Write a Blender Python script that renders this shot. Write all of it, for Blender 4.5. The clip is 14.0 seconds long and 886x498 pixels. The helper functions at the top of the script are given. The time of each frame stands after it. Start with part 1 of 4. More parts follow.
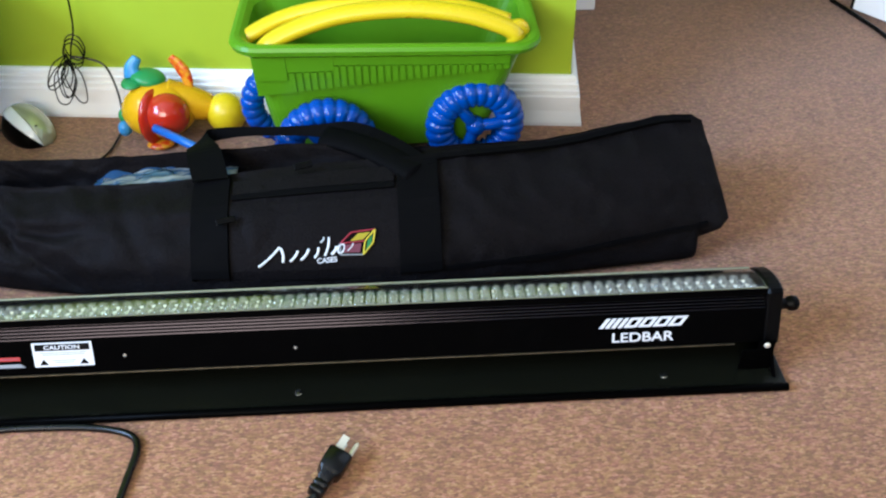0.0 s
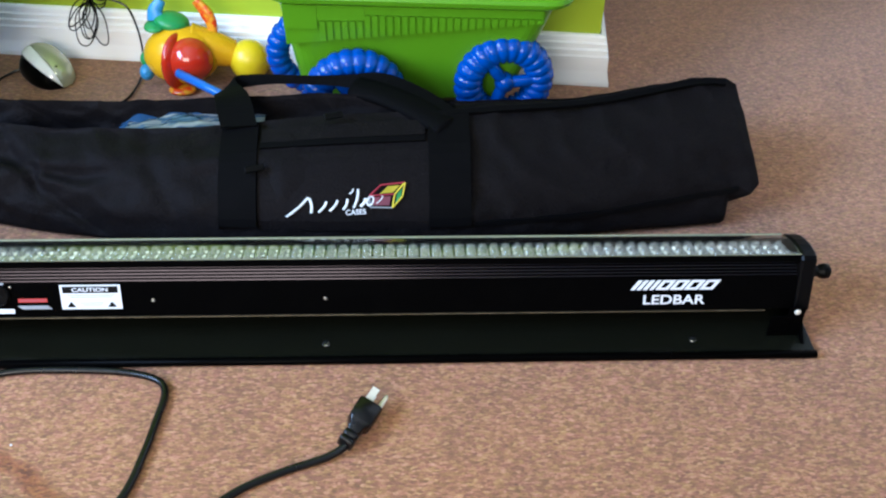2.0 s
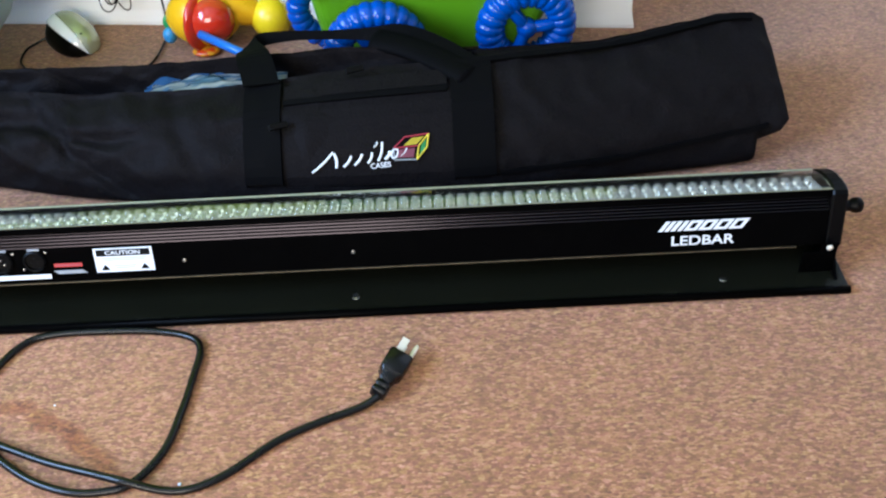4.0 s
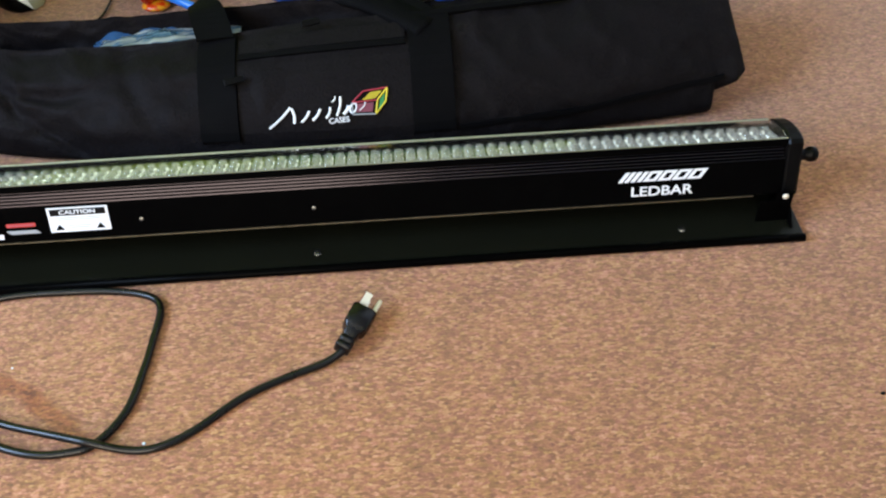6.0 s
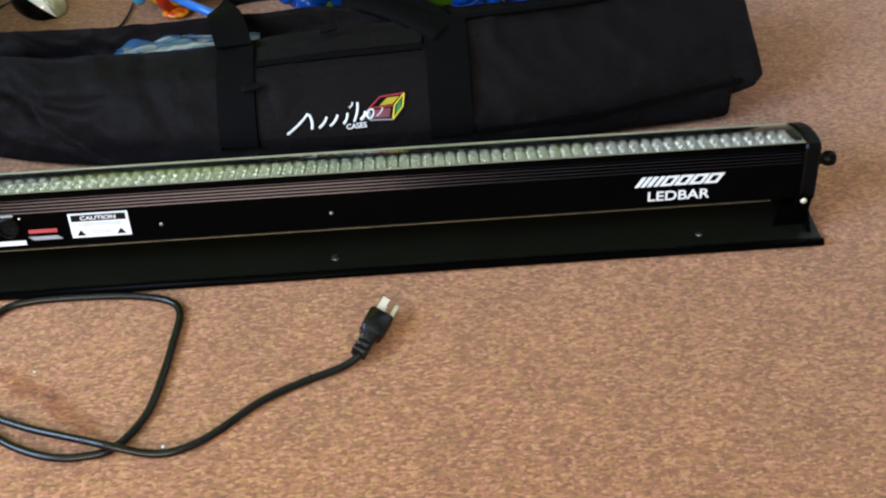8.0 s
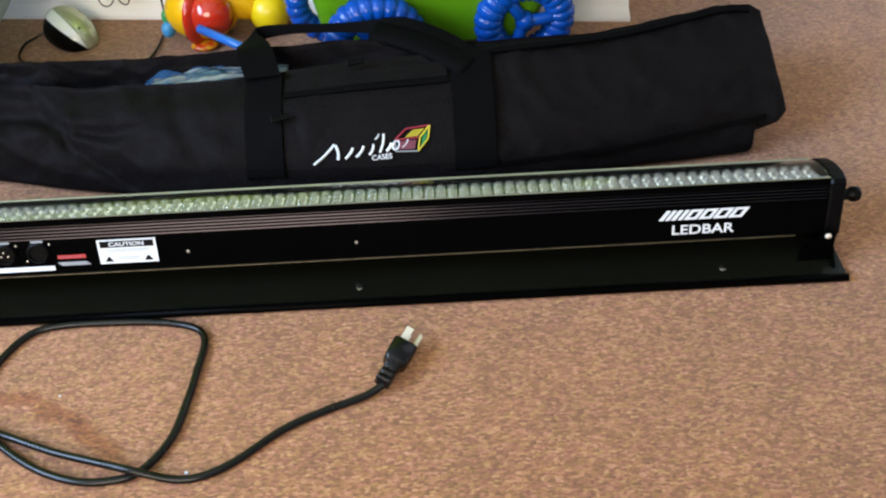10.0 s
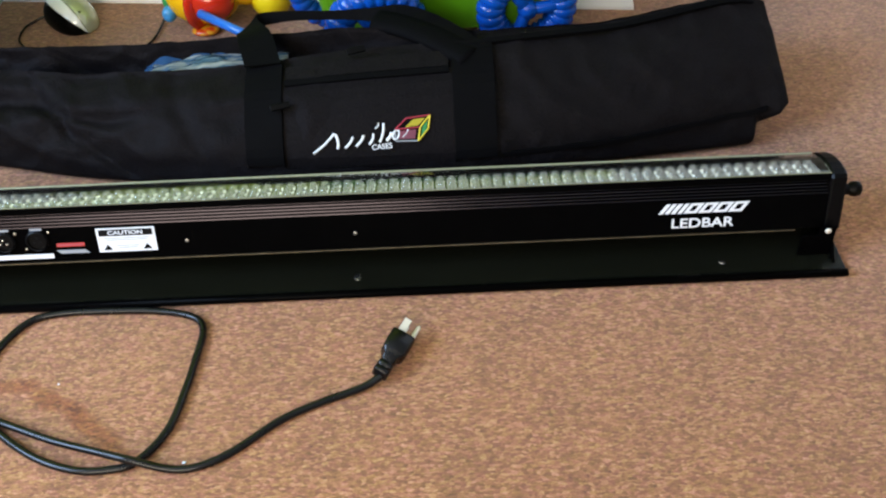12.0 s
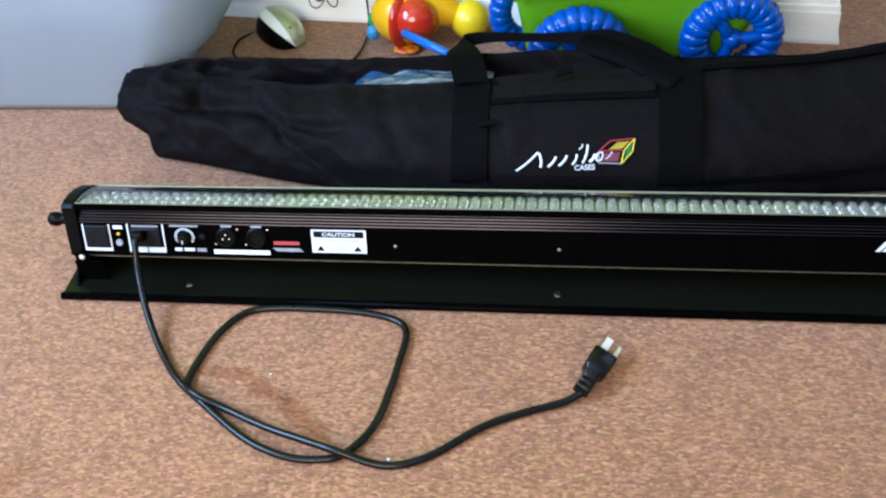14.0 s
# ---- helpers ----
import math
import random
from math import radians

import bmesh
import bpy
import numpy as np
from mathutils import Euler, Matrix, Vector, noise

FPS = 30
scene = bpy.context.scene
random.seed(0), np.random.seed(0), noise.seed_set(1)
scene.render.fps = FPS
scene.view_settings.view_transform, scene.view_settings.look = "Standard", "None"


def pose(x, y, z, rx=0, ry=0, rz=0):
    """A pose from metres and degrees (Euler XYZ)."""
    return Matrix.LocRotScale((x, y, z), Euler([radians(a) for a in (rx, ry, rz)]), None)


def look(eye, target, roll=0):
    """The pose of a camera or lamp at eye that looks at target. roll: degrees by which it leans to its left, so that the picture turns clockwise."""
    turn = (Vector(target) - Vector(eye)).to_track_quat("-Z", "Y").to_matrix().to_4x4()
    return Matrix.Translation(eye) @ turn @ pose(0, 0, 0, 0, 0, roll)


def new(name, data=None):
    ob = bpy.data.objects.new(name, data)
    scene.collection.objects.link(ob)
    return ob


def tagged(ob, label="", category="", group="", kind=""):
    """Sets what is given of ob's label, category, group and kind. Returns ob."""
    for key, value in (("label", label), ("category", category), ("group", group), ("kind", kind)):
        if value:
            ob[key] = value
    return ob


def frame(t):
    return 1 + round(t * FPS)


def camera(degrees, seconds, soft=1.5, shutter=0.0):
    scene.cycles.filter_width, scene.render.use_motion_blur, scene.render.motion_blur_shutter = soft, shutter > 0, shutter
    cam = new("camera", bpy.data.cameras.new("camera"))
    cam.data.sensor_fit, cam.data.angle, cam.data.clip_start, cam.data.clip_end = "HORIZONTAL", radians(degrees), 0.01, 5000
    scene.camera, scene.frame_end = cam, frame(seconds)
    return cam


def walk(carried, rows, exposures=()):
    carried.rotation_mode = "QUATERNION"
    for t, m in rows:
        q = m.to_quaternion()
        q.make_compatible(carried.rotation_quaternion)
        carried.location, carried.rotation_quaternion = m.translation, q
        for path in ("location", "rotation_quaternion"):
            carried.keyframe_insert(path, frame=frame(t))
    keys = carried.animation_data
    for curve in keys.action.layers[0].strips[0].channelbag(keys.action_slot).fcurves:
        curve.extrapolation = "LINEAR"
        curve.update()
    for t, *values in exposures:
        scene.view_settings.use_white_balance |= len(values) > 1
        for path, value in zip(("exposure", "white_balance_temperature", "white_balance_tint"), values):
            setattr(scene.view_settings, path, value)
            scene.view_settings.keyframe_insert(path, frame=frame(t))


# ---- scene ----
cam = camera(50.6, 14.0, soft=2.2)
PATH = [
    (0, (0.687, -0.655, 0.74), (0.744, 0.898, -0.518), -1.1),
    (0.5, (0.684, -0.649, 0.736), (0.808, 0.902, -0.519), 0.3),
    (1, (0.682, -0.648, 0.737), (0.793, 0.896, -0.53), 0.1),
    (1.5, (0.672, -0.649, 0.738), (0.759, 0.894, -0.532), -0.3),
    (2, (0.643, -0.652, 0.729), (0.718, 0.849, -0.591), 1.4),
    (2.5, (0.636, -0.653, 0.737), (0.665, 0.841, -0.593), -0.5),
    (3, (0.654, -0.656, 0.741), (0.629, 0.796, -0.634), -2.2),
    (3.2, (0.658, -0.658, 0.738), (0.659, 0.767, -0.665), -1.9),
    (5.3, (0.651, -0.654, 0.723), (0.602, 0.808, -0.641), -5.3),
    (5.5, (0.65, -0.656, 0.727), (0.697, 0.77, -0.675), -3.0),
    (6, (0.65, -0.659, 0.721), (0.728, 0.712, -0.732), -1.4),
    (6.5, (0.663, -0.66, 0.714), (0.737, 0.685, -0.765), -2.0),
    (7, (0.663, -0.661, 0.727), (0.759, 0.73, -0.708), -1.3),
    (7.5, (0.661, -0.665, 0.72), (0.738, 0.721, -0.72), -1.8),
    (8, (0.653, -0.661, 0.725), (0.69, 0.718, -0.722), -2.7),
    (8.5, (0.651, -0.661, 0.726), (0.686, 0.723, -0.718), -2.2),
    (8.7, (0.643, -0.66, 0.728), (0.661, 0.748, -0.692), -2.8),
    (10.8, (0.644, -0.672, 0.722), (0.638, 0.767, -0.668), -2.6),
    (11, (0.649, -0.666, 0.725), (0.619, 0.765, -0.672), -3.3),
    (11.5, (0.647, -0.664, 0.733), (0.644, 0.754, -0.678), -2.2),
    (12, (0.648, -0.659, 0.732), (0.649, 0.747, -0.69), -2.5),
    (12.5, (0.65, -0.661, 0.725), (0.623, 0.75, -0.692), -3.3),
    (13, (0.618, -0.666, 0.731), (0.519, 0.739, -0.69), -3.2),
    (13.5, (0.582, -0.676, 0.73), (0.389, 0.747, -0.661), -4.3),
    (14, (0.568, -0.683, 0.733), (0.302, 0.76, -0.626), -5.9),
]
walk(cam, [(t, look(eye, target, roll)) for t, eye, target, roll in PATH],
     exposures=[(0.0, 0.28, 6250, 10), (1.5, 0.31, 6050, 10), (3.2, 0.39, 5980, 10), (6.0, 0.32, 6900, 10), (6.6, 0.26, 7100, 10), (8.5, 0.23, 6900, 10), (11.0, 0.23, 6900, 10), (12.5, 0.25, 6700, 10), (14.0, 0.38, 5980, 10)])

# ---- world and light ----
world = bpy.data.worlds.new("sky")
scene.world = world
world.use_nodes = True
_wn = world.node_tree.nodes
_sky = _wn.new("ShaderNodeTexSky")
_sky.sky_type, _sky.sun_disc = "NISHITA", False
_sky.sun_elevation, _sky.sun_rotation = radians(40), radians(250)
world.node_tree.links.new(_sky.outputs[0], _wn["Background"].inputs[0])
_wn["Background"].inputs[1].default_value = 0.12
LEFT_WATTS, BACK_WATTS = 98.0, 60.0


def window_lamp(name, m, sx, sy, watts, colour):
    lamp = bpy.data.lights.new(name, "AREA")
    lamp.shape, lamp.size, lamp.size_y, lamp.energy, lamp.color = "RECTANGLE", sx, sy, watts, colour
    ob = new(name, lamp)
    ob.matrix_world = m
    return ob


window_lamp("window_light", pose(-0.97, -0.55, 1.30, 0, -90, 0), 1.0, 1.3, LEFT_WATTS, (0.43, 0.64, 1.0))
window_lamp("window_light", pose(-0.2, -2.37, 1.35, 90, 0, 0), 1.5, 1.2, BACK_WATTS, (1.0, 0.91, 0.75))


# ---- materials ----
def mat(name, colour, rough=0.5, metal=0.0, colour2=None, scale=30.0, fine=0.0, bump=0.0, bump_scale=200.0,
        vary=0.0, spec=0.5, coat=0.0, transmission=0.0, ior=1.45, weave=False, sheen=0.0, tint=None, contrast=0.0):
    """A surface with two scales of colour variation, uneven gloss and fine relief."""
    m = bpy.data.materials.new(name)
    m.use_nodes = True
    n, l = m.node_tree.nodes, m.node_tree.links
    p = n["Principled BSDF"]
    p.inputs["Roughness"].default_value = rough
    p.inputs["Metallic"].default_value = metal
    p.inputs["Specular IOR Level"].default_value = spec
    p.inputs["Coat Weight"].default_value = coat
    p.inputs["Transmission Weight"].default_value = transmission
    p.inputs["IOR"].default_value = ior
    p.inputs["Sheen Weight"].default_value = sheen
    if tint:
        p.inputs["Specular Tint"].default_value = (*tint, 1)
    where = n.new("ShaderNodeTexCoord").outputs["Object"]
    c2 = colour2 or tuple(v * 0.82 for v in colour)
    big = n.new("ShaderNodeTexNoise")
    big.inputs["Scale"].default_value, big.inputs["Detail"].default_value = scale, 4.0
    l.new(where, big.inputs["Vector"])
    mix = n.new("ShaderNodeMix")
    mix.data_type = "RGBA"
    mix.inputs["A"].default_value, mix.inputs["B"].default_value = (*colour, 1), (*c2, 1)
    factor = big.outputs["Fac"]
    if contrast:
        sharp = n.new("ShaderNodeMapRange")
        sharp.inputs["From Min"].default_value, sharp.inputs["From Max"].default_value = 0.5 - contrast, 0.5 + contrast
        l.new(factor, sharp.inputs["Value"])
        factor = sharp.outputs["Result"]
    l.new(factor, mix.inputs["Factor"])
    out = mix.outputs["Result"]
    small = n.new("ShaderNodeTexNoise")
    small.inputs["Scale"].default_value, small.inputs["Detail"].default_value = bump_scale, 3.0
    l.new(where, small.inputs["Vector"])
    if fine:
        ramp = n.new("ShaderNodeMapRange")
        ramp.inputs["From Min"].default_value, ramp.inputs["From Max"].default_value = 0.3, 0.7
        ramp.inputs["To Min"].default_value, ramp.inputs["To Max"].default_value = 1 - fine, 1 + fine
        l.new(small.outputs["Fac"], ramp.inputs["Value"])
        hsv = n.new("ShaderNodeHueSaturation")
        l.new(ramp.outputs["Result"], hsv.inputs["Value"])
        l.new(out, hsv.inputs["Color"])
        out = hsv.outputs["Color"]
    if vary:
        info = n.new("ShaderNodeObjectInfo")
        vr = n.new("ShaderNodeMapRange")
        vr.inputs["To Min"].default_value, vr.inputs["To Max"].default_value = 1 - vary, 1 + vary
        l.new(info.outputs["Random"], vr.inputs["Value"])
        h2 = n.new("ShaderNodeHueSaturation")
        l.new(vr.outputs["Result"], h2.inputs["Value"])
        l.new(out, h2.inputs["Color"])
        out = h2.outputs["Color"]
    l.new(out, p.inputs["Base Color"])
    rr = n.new("ShaderNodeMapRange")
    rr.inputs["To Min"].default_value, rr.inputs["To Max"].default_value = max(rough - 0.08, 0.02), min(rough + 0.1, 1)
    l.new(big.outputs["Fac"], rr.inputs["Value"])
    l.new(rr.outputs["Result"], p.inputs["Roughness"])
    if bump:
        b = n.new("ShaderNodeBump")
        b.inputs["Strength"].default_value, b.inputs["Distance"].default_value = bump, 0.001
        if weave:
            wv = n.new("ShaderNodeTexWave")
            wv.inputs["Scale"].default_value, wv.inputs["Distortion"].default_value = 260.0, 0.5
            wv2 = n.new("ShaderNodeTexWave")
            wv2.bands_direction = "Z"
            wv2.inputs["Scale"].default_value, wv2.inputs["Distortion"].default_value = 260.0, 0.5
            add = n.new("ShaderNodeMath")
            l.new(where, wv.inputs["Vector"])
            l.new(where, wv2.inputs["Vector"])
            l.new(wv.outputs["Fac"], add.inputs[0])
            l.new(wv2.outputs["Fac"], add.inputs[1])
            l.new(add.outputs[0], b.inputs["Height"])
        else:
            l.new(small.outputs["Fac"], b.inputs["Height"])
        l.new(b.outputs["Normal"], p.inputs["Normal"])
    return m


def carpet_material():
    """Speckled brown loop pile with a worn, tea-coloured trail of stains."""
    m = bpy.data.materials.new("carpet_pile")
    m.use_nodes = True
    n, l = m.node_tree.nodes, m.node_tree.links
    p = n["Principled BSDF"]
    p.inputs["Roughness"].default_value = 0.95
    p.inputs["Specular IOR Level"].default_value = 0.15
    p.inputs["Sheen Weight"].default_value = 0.25
    p.inputs["Sheen Roughness"].default_value = 0.6
    where = n.new("ShaderNodeTexCoord").outputs["Object"]
    squash = n.new("ShaderNodeMapping")
    squash.inputs["Scale"].default_value = (0.46, 1.0, 1.0)
    l.new(where, squash.inputs["Vector"])
    tuft = n.new("ShaderNodeTexNoise")
    tuft.inputs["Scale"].default_value, tuft.inputs["Detail"].default_value, tuft.inputs["Roughness"].default_value = 400.0, 6.0, 0.85
    l.new(squash.outputs[0], tuft.inputs["Vector"])
    loop = n.new("ShaderNodeTexVoronoi")
    loop.inputs["Scale"].default_value = 420.0
    l.new(squash.outputs[0], loop.inputs["Vector"])
    yarn = n.new("ShaderNodeSeparateColor")
    l.new(loop.outputs["Color"], yarn.inputs["Color"])
    shade = n.new("ShaderNodeMapRange")
    shade.inputs["To Min"].default_value, shade.inputs["To Max"].default_value = 0.36, 0.66
    l.new(yarn.outputs["Red"], shade.inputs["Value"])
    pile = n.new("ShaderNodeMix")
    pile.inputs["Factor"].default_value = 0.45
    l.new(tuft.outputs["Fac"], pile.inputs["A"])
    l.new(shade.outputs["Result"], pile.inputs["B"])
    ramp = n.new("ShaderNodeValToRGB")
    e = ramp.color_ramp.elements
    e[0].position, e[0].color = 0.36, (0.08159, 0.03223, 0.01352, 1)
    e[1].position, e[1].color = 0.66, (0.5128, 0.293, 0.1545, 1)
    mid = e.new(0.468)
    mid.color = (0.1943, 0.08205, 0.03412, 1)
    mid2 = e.new(0.545)
    mid2.color = (0.2875, 0.1282, 0.05601, 1)
    l.new(pile.outputs["Result"], ramp.inputs["Fac"])
    streak = n.new("ShaderNodeMapping")
    streak.inputs["Scale"].default_value = (0.30, 1.0, 1.0)
    l.new(where, streak.inputs["Vector"])
    hue = n.new("ShaderNodeTexNoise")
    hue.inputs["Scale"].default_value, hue.inputs["Detail"].default_value = 190.0, 5.0
    l.new(streak.outputs[0], hue.inputs["Vector"])
    blend = n.new("ShaderNodeMix")
    blend.inputs["Factor"].default_value = 0.35
    l.new(hue.outputs["Fac"], blend.inputs["A"])
    l.new(yarn.outputs["Green"], blend.inputs["B"])
    hue_ramp = n.new("ShaderNodeValToRGB")
    h = hue_ramp.color_ramp.elements
    h[0].position, h[0].color = 0.32, (1.10, 0.95, 1.16, 1)
    h[1].position, h[1].color = 0.68, (0.99, 1.03, 0.78, 1)
    l.new(blend.outputs["Result"], hue_ramp.inputs["Fac"])
    tint = n.new("ShaderNodeMix")
    tint.data_type, tint.blend_type = "RGBA", "MULTIPLY"
    tint.inputs["Factor"].default_value = 1.0
    l.new(ramp.outputs["Color"], tint.inputs["A"])
    l.new(hue_ramp.outputs["Color"], tint.inputs["B"])
    patch = n.new("ShaderNodeTexNoise")
    patch.inputs["Scale"].default_value, patch.inputs["Detail"].default_value = 16.0, 6.0
    l.new(where, patch.inputs["Vector"])
    pr = n.new("ShaderNodeMapRange")
    pr.inputs["From Min"].default_value, pr.inputs["From Max"].default_value = 0.3, 0.7
    pr.inputs["To Min"].default_value, pr.inputs["To Max"].default_value = 0.90, 1.10
    l.new(patch.outputs["Fac"], pr.inputs["Value"])
    hsv = n.new("ShaderNodeHueSaturation")
    l.new(pr.outputs["Result"], hsv.inputs["Value"])
    l.new(tint.outputs["Result"], hsv.inputs["Color"])
    out = hsv.outputs["Color"]
    ragged = n.new("ShaderNodeTexNoise")
    ragged.inputs["Scale"].default_value, ragged.inputs["Detail"].default_value = 35.0, 4.0
    l.new(where, ragged.inputs["Vector"])
    for x, y, turn, a, b, strength in ((0.215, -0.098, -4, 0.045, 0.011, 0.85), (0.262, -0.115, -30, 0.05, 0.014, 0.9),
                                       (0.315, -0.153, -40, 0.06, 0.012, 0.9), (0.04, -0.25, 60, 0.05, 0.02, 0.6)):
        place = n.new("ShaderNodeMapping")
        place.vector_type = "TEXTURE"
        place.inputs["Location"].default_value = (x, y, 0)
        place.inputs["Rotation"].default_value = (0, 0, radians(turn))
        place.inputs["Scale"].default_value = (a, b, 1)
        l.new(where, place.inputs["Vector"])
        far = n.new("ShaderNodeVectorMath")
        far.operation = "LENGTH"
        l.new(place.outputs[0], far.inputs[0])
        rag = n.new("ShaderNodeMath")
        rag.operation = "MULTIPLY_ADD"
        rag.inputs[1].default_value = 1.2
        l.new(ragged.outputs["Fac"], rag.inputs[0])
        l.new(far.outputs["Value"], rag.inputs[2])
        mask = n.new("ShaderNodeMapRange")
        mask.inputs["From Min"].default_value, mask.inputs["From Max"].default_value = 1.05, 1.65
        mask.inputs["To Min"].default_value, mask.inputs["To Max"].default_value = strength, 0.0
        l.new(rag.outputs[0], mask.inputs["Value"])
        mix = n.new("ShaderNodeMix")
        mix.data_type, mix.blend_type = "RGBA", "MULTIPLY"
        mix.inputs["B"].default_value = (0.72, 0.52, 0.26, 1)
        l.new(mask.outputs["Result"], mix.inputs["Factor"])
        l.new(out, mix.inputs["A"])
        out = mix.outputs["Result"]
    l.new(out, p.inputs["Base Color"])
    b = n.new("ShaderNodeBump")
    b.inputs["Strength"].default_value, b.inputs["Distance"].default_value = 0.45, 0.0015
    l.new(pile.outputs["Result"], b.inputs["Height"])
    l.new(b.outputs["Normal"], p.inputs["Normal"])
    return m


def film_material():
    """Clear glossy film in long creases: pale sheen and dark hollows painted in, blue between."""
    m = bpy.data.materials.new("clear_plastic_film")
    m.use_nodes = True
    n, l = m.node_tree.nodes, m.node_tree.links
    p = n["Principled BSDF"]
    p.inputs["Roughness"].default_value = 0.14
    where = n.new("ShaderNodeTexCoord").outputs["Object"]
    place = n.new("ShaderNodeMapping")
    place.inputs["Rotation"].default_value = (0, 0, radians(-38))
    place.inputs["Scale"].default_value = (16, 95, 40)
    l.new(where, place.inputs["Vector"])
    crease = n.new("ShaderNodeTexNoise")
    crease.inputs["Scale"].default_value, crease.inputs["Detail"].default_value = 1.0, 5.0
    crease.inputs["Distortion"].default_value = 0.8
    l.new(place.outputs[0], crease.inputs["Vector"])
    # sheen on the folds and shade in the hollows, put into the base colour
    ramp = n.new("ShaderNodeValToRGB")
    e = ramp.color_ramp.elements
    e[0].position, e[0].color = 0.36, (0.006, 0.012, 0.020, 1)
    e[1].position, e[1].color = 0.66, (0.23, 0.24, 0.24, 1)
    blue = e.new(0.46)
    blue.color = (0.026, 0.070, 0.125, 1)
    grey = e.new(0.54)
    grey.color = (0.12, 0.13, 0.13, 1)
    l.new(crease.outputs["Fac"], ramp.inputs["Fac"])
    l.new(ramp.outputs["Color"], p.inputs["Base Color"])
    b = n.new("ShaderNodeBump")
    b.inputs["Strength"].default_value, b.inputs["Distance"].default_value = 0.8, 0.004
    l.new(crease.outputs["Fac"], b.inputs["Height"])
    l.new(b.outputs["Normal"], p.inputs["Normal"])
    return m


CARPET = carpet_material()
LIME = mat("lime_wall_paint", (0.3256, 0.4292, 0.01628), 0.55, colour2=(0.296, 0.3996, 0.0148), scale=4, bump=0.15, bump_scale=500)
WHITE = mat("white_gloss_paint", (0.92, 0.92, 0.92), 0.35, colour2=(0.87, 0.87, 0.87), scale=12, bump=0.05)
PLASTER = mat("pale_plaster", (0.68, 0.66, 0.62), 0.8, scale=5, bump=0.1)
BLACK_METAL = mat("black_powder_coat", (0.0006512, 0.0006105, 0.0006512), 0.25, colour2=(0.001058, 0.0009768, 0.0009768), scale=25, bump=0.06, bump_scale=900, spec=0.014)
BRACKET = mat("black_gloss_steel", (0.003552, 0.0037, 0.002368), 0.18, colour2=(0.00518, 0.005476, 0.00333), scale=18, bump=0.03, bump_scale=700, spec=0.16)
BLACK_PLASTIC = mat("black_plastic", (0.0008954, 0.0008954, 0.001018), 0.38, bump=0.1, bump_scale=600, spec=0.11)
SOCKET = mat("dark_socket_plastic", (0.0055, 0.006, 0.0075), 0.32, bump=0.05, bump_scale=600, spec=0.2)
RUBBER = mat("black_cable_rubber", (0.00222, 0.002368, 0.00296), 0.26, bump=0.08, bump_scale=500, spec=0.32)
NICKEL = mat("nickel_plate", (0.80, 0.74, 0.63), 0.35, 0.4)
SCREW = mat("dull_steel", (0.22, 0.21, 0.19), 0.35, 0.9)
STEEL = mat("bright_steel", (0.62, 0.60, 0.56), 0.25, 1.0)
BAND = mat("ribbed_anodised_metal", (0.020, 0.017, 0.020), 0.20, 1.0, colour2=(0.027, 0.023, 0.027), scale=12)
BRASS = mat("dull_brass_edge", (0.17, 0.145, 0.10), 0.45, 1.0, fine=0.3, bump_scale=60)
LENS = mat("clear_led_lens", (1.0, 0.96, 0.86), 0.04, 0.0, colour2=(0.94, 0.90, 0.80), scale=300, vary=0.06, transmission=0.93, ior=1.5)
LED_CHIP = mat("pale_led_chip", (0.92, 0.89, 0.72), 0.3, 0.2, colour2=(0.70, 0.67, 0.52), scale=300, vary=0.15)
LED_BED = mat("grey_led_bed", (0.055, 0.054, 0.048), 0.25, 0.4, fine=0.3, bump_scale=160)
COVER = mat("clear_acrylic", (1.0, 0.995, 0.965), 0.05, 0.0, colour2=(0.98, 0.975, 0.94), transmission=1.0, ior=1.42)
PRINT = mat("white_print", (0.66, 0.68, 0.71), 0.5, colour2=(0.58, 0.60, 0.63))
PRINT_BLACK = mat("black_print", (0.00296, 0.00296, 0.0037), 0.5, spec=0.12)
PRINT_GREY = mat("grey_print", (0.259, 0.2738, 0.296), 0.5)
PRINT_RED = mat("red_sticker", (0.4588, 0.0444, 0.037), 0.4)
PRINT_YELLOW = mat("yellow_thread", (0.629, 0.518, 0.037), 0.6)
PRINT_GREEN = mat("green_thread", (0.037, 0.333, 0.1036), 0.6)
PRINT_PINK = mat("pink_thread", (0.2664, 0.0666, 0.1036), 0.6)
PRINT_MAROON = mat("red_thread", (0.3108, 0.0222, 0.0444), 0.6)
NYLON = mat("black_nylon_cloth", (0.0036, 0.0031, 0.0034), 0.58, colour2=(0.0054, 0.0047, 0.0051), scale=14, fine=0.35, bump=0.9, bump_scale=330, spec=0.045, tint=(1.0, 0.90, 0.92))
WEBBING = mat("black_webbing", (0.0020, 0.0019, 0.0022), 0.7, bump=0.3, bump_scale=900, spec=0.035)
# pale yellowish colour stands in for the wall's reflection along the acrylic edges
EDGE_SHEEN = mat("acrylic_edge_painted_sheen", (0.24, 0.24, 0.16), 0.15, colour2=(0.15, 0.15, 0.11), scale=9)
FILM_BLUE = film_material()
FILM_DEEP = mat("blue_plastic_film", (0.00592, 0.04292, 0.1258), 0.2, colour2=(0.037, 0.074, 0.1184), scale=30, bump=0.6, bump_scale=45, contrast=0.2)
GREEN_TOY = mat("green_toy_plastic", (0.08732, 0.2553, 0.0074), 0.3, colour2=(0.07252, 0.222, 0.00592), scale=8, bump=0.04, spec=0.3)
BLUE_TOY = mat("blue_toy_plastic", (0.001, 0.060, 0.33), 0.15, colour2=(0.001, 0.045, 0.26), scale=14, bump=0.04, spec=0.34)
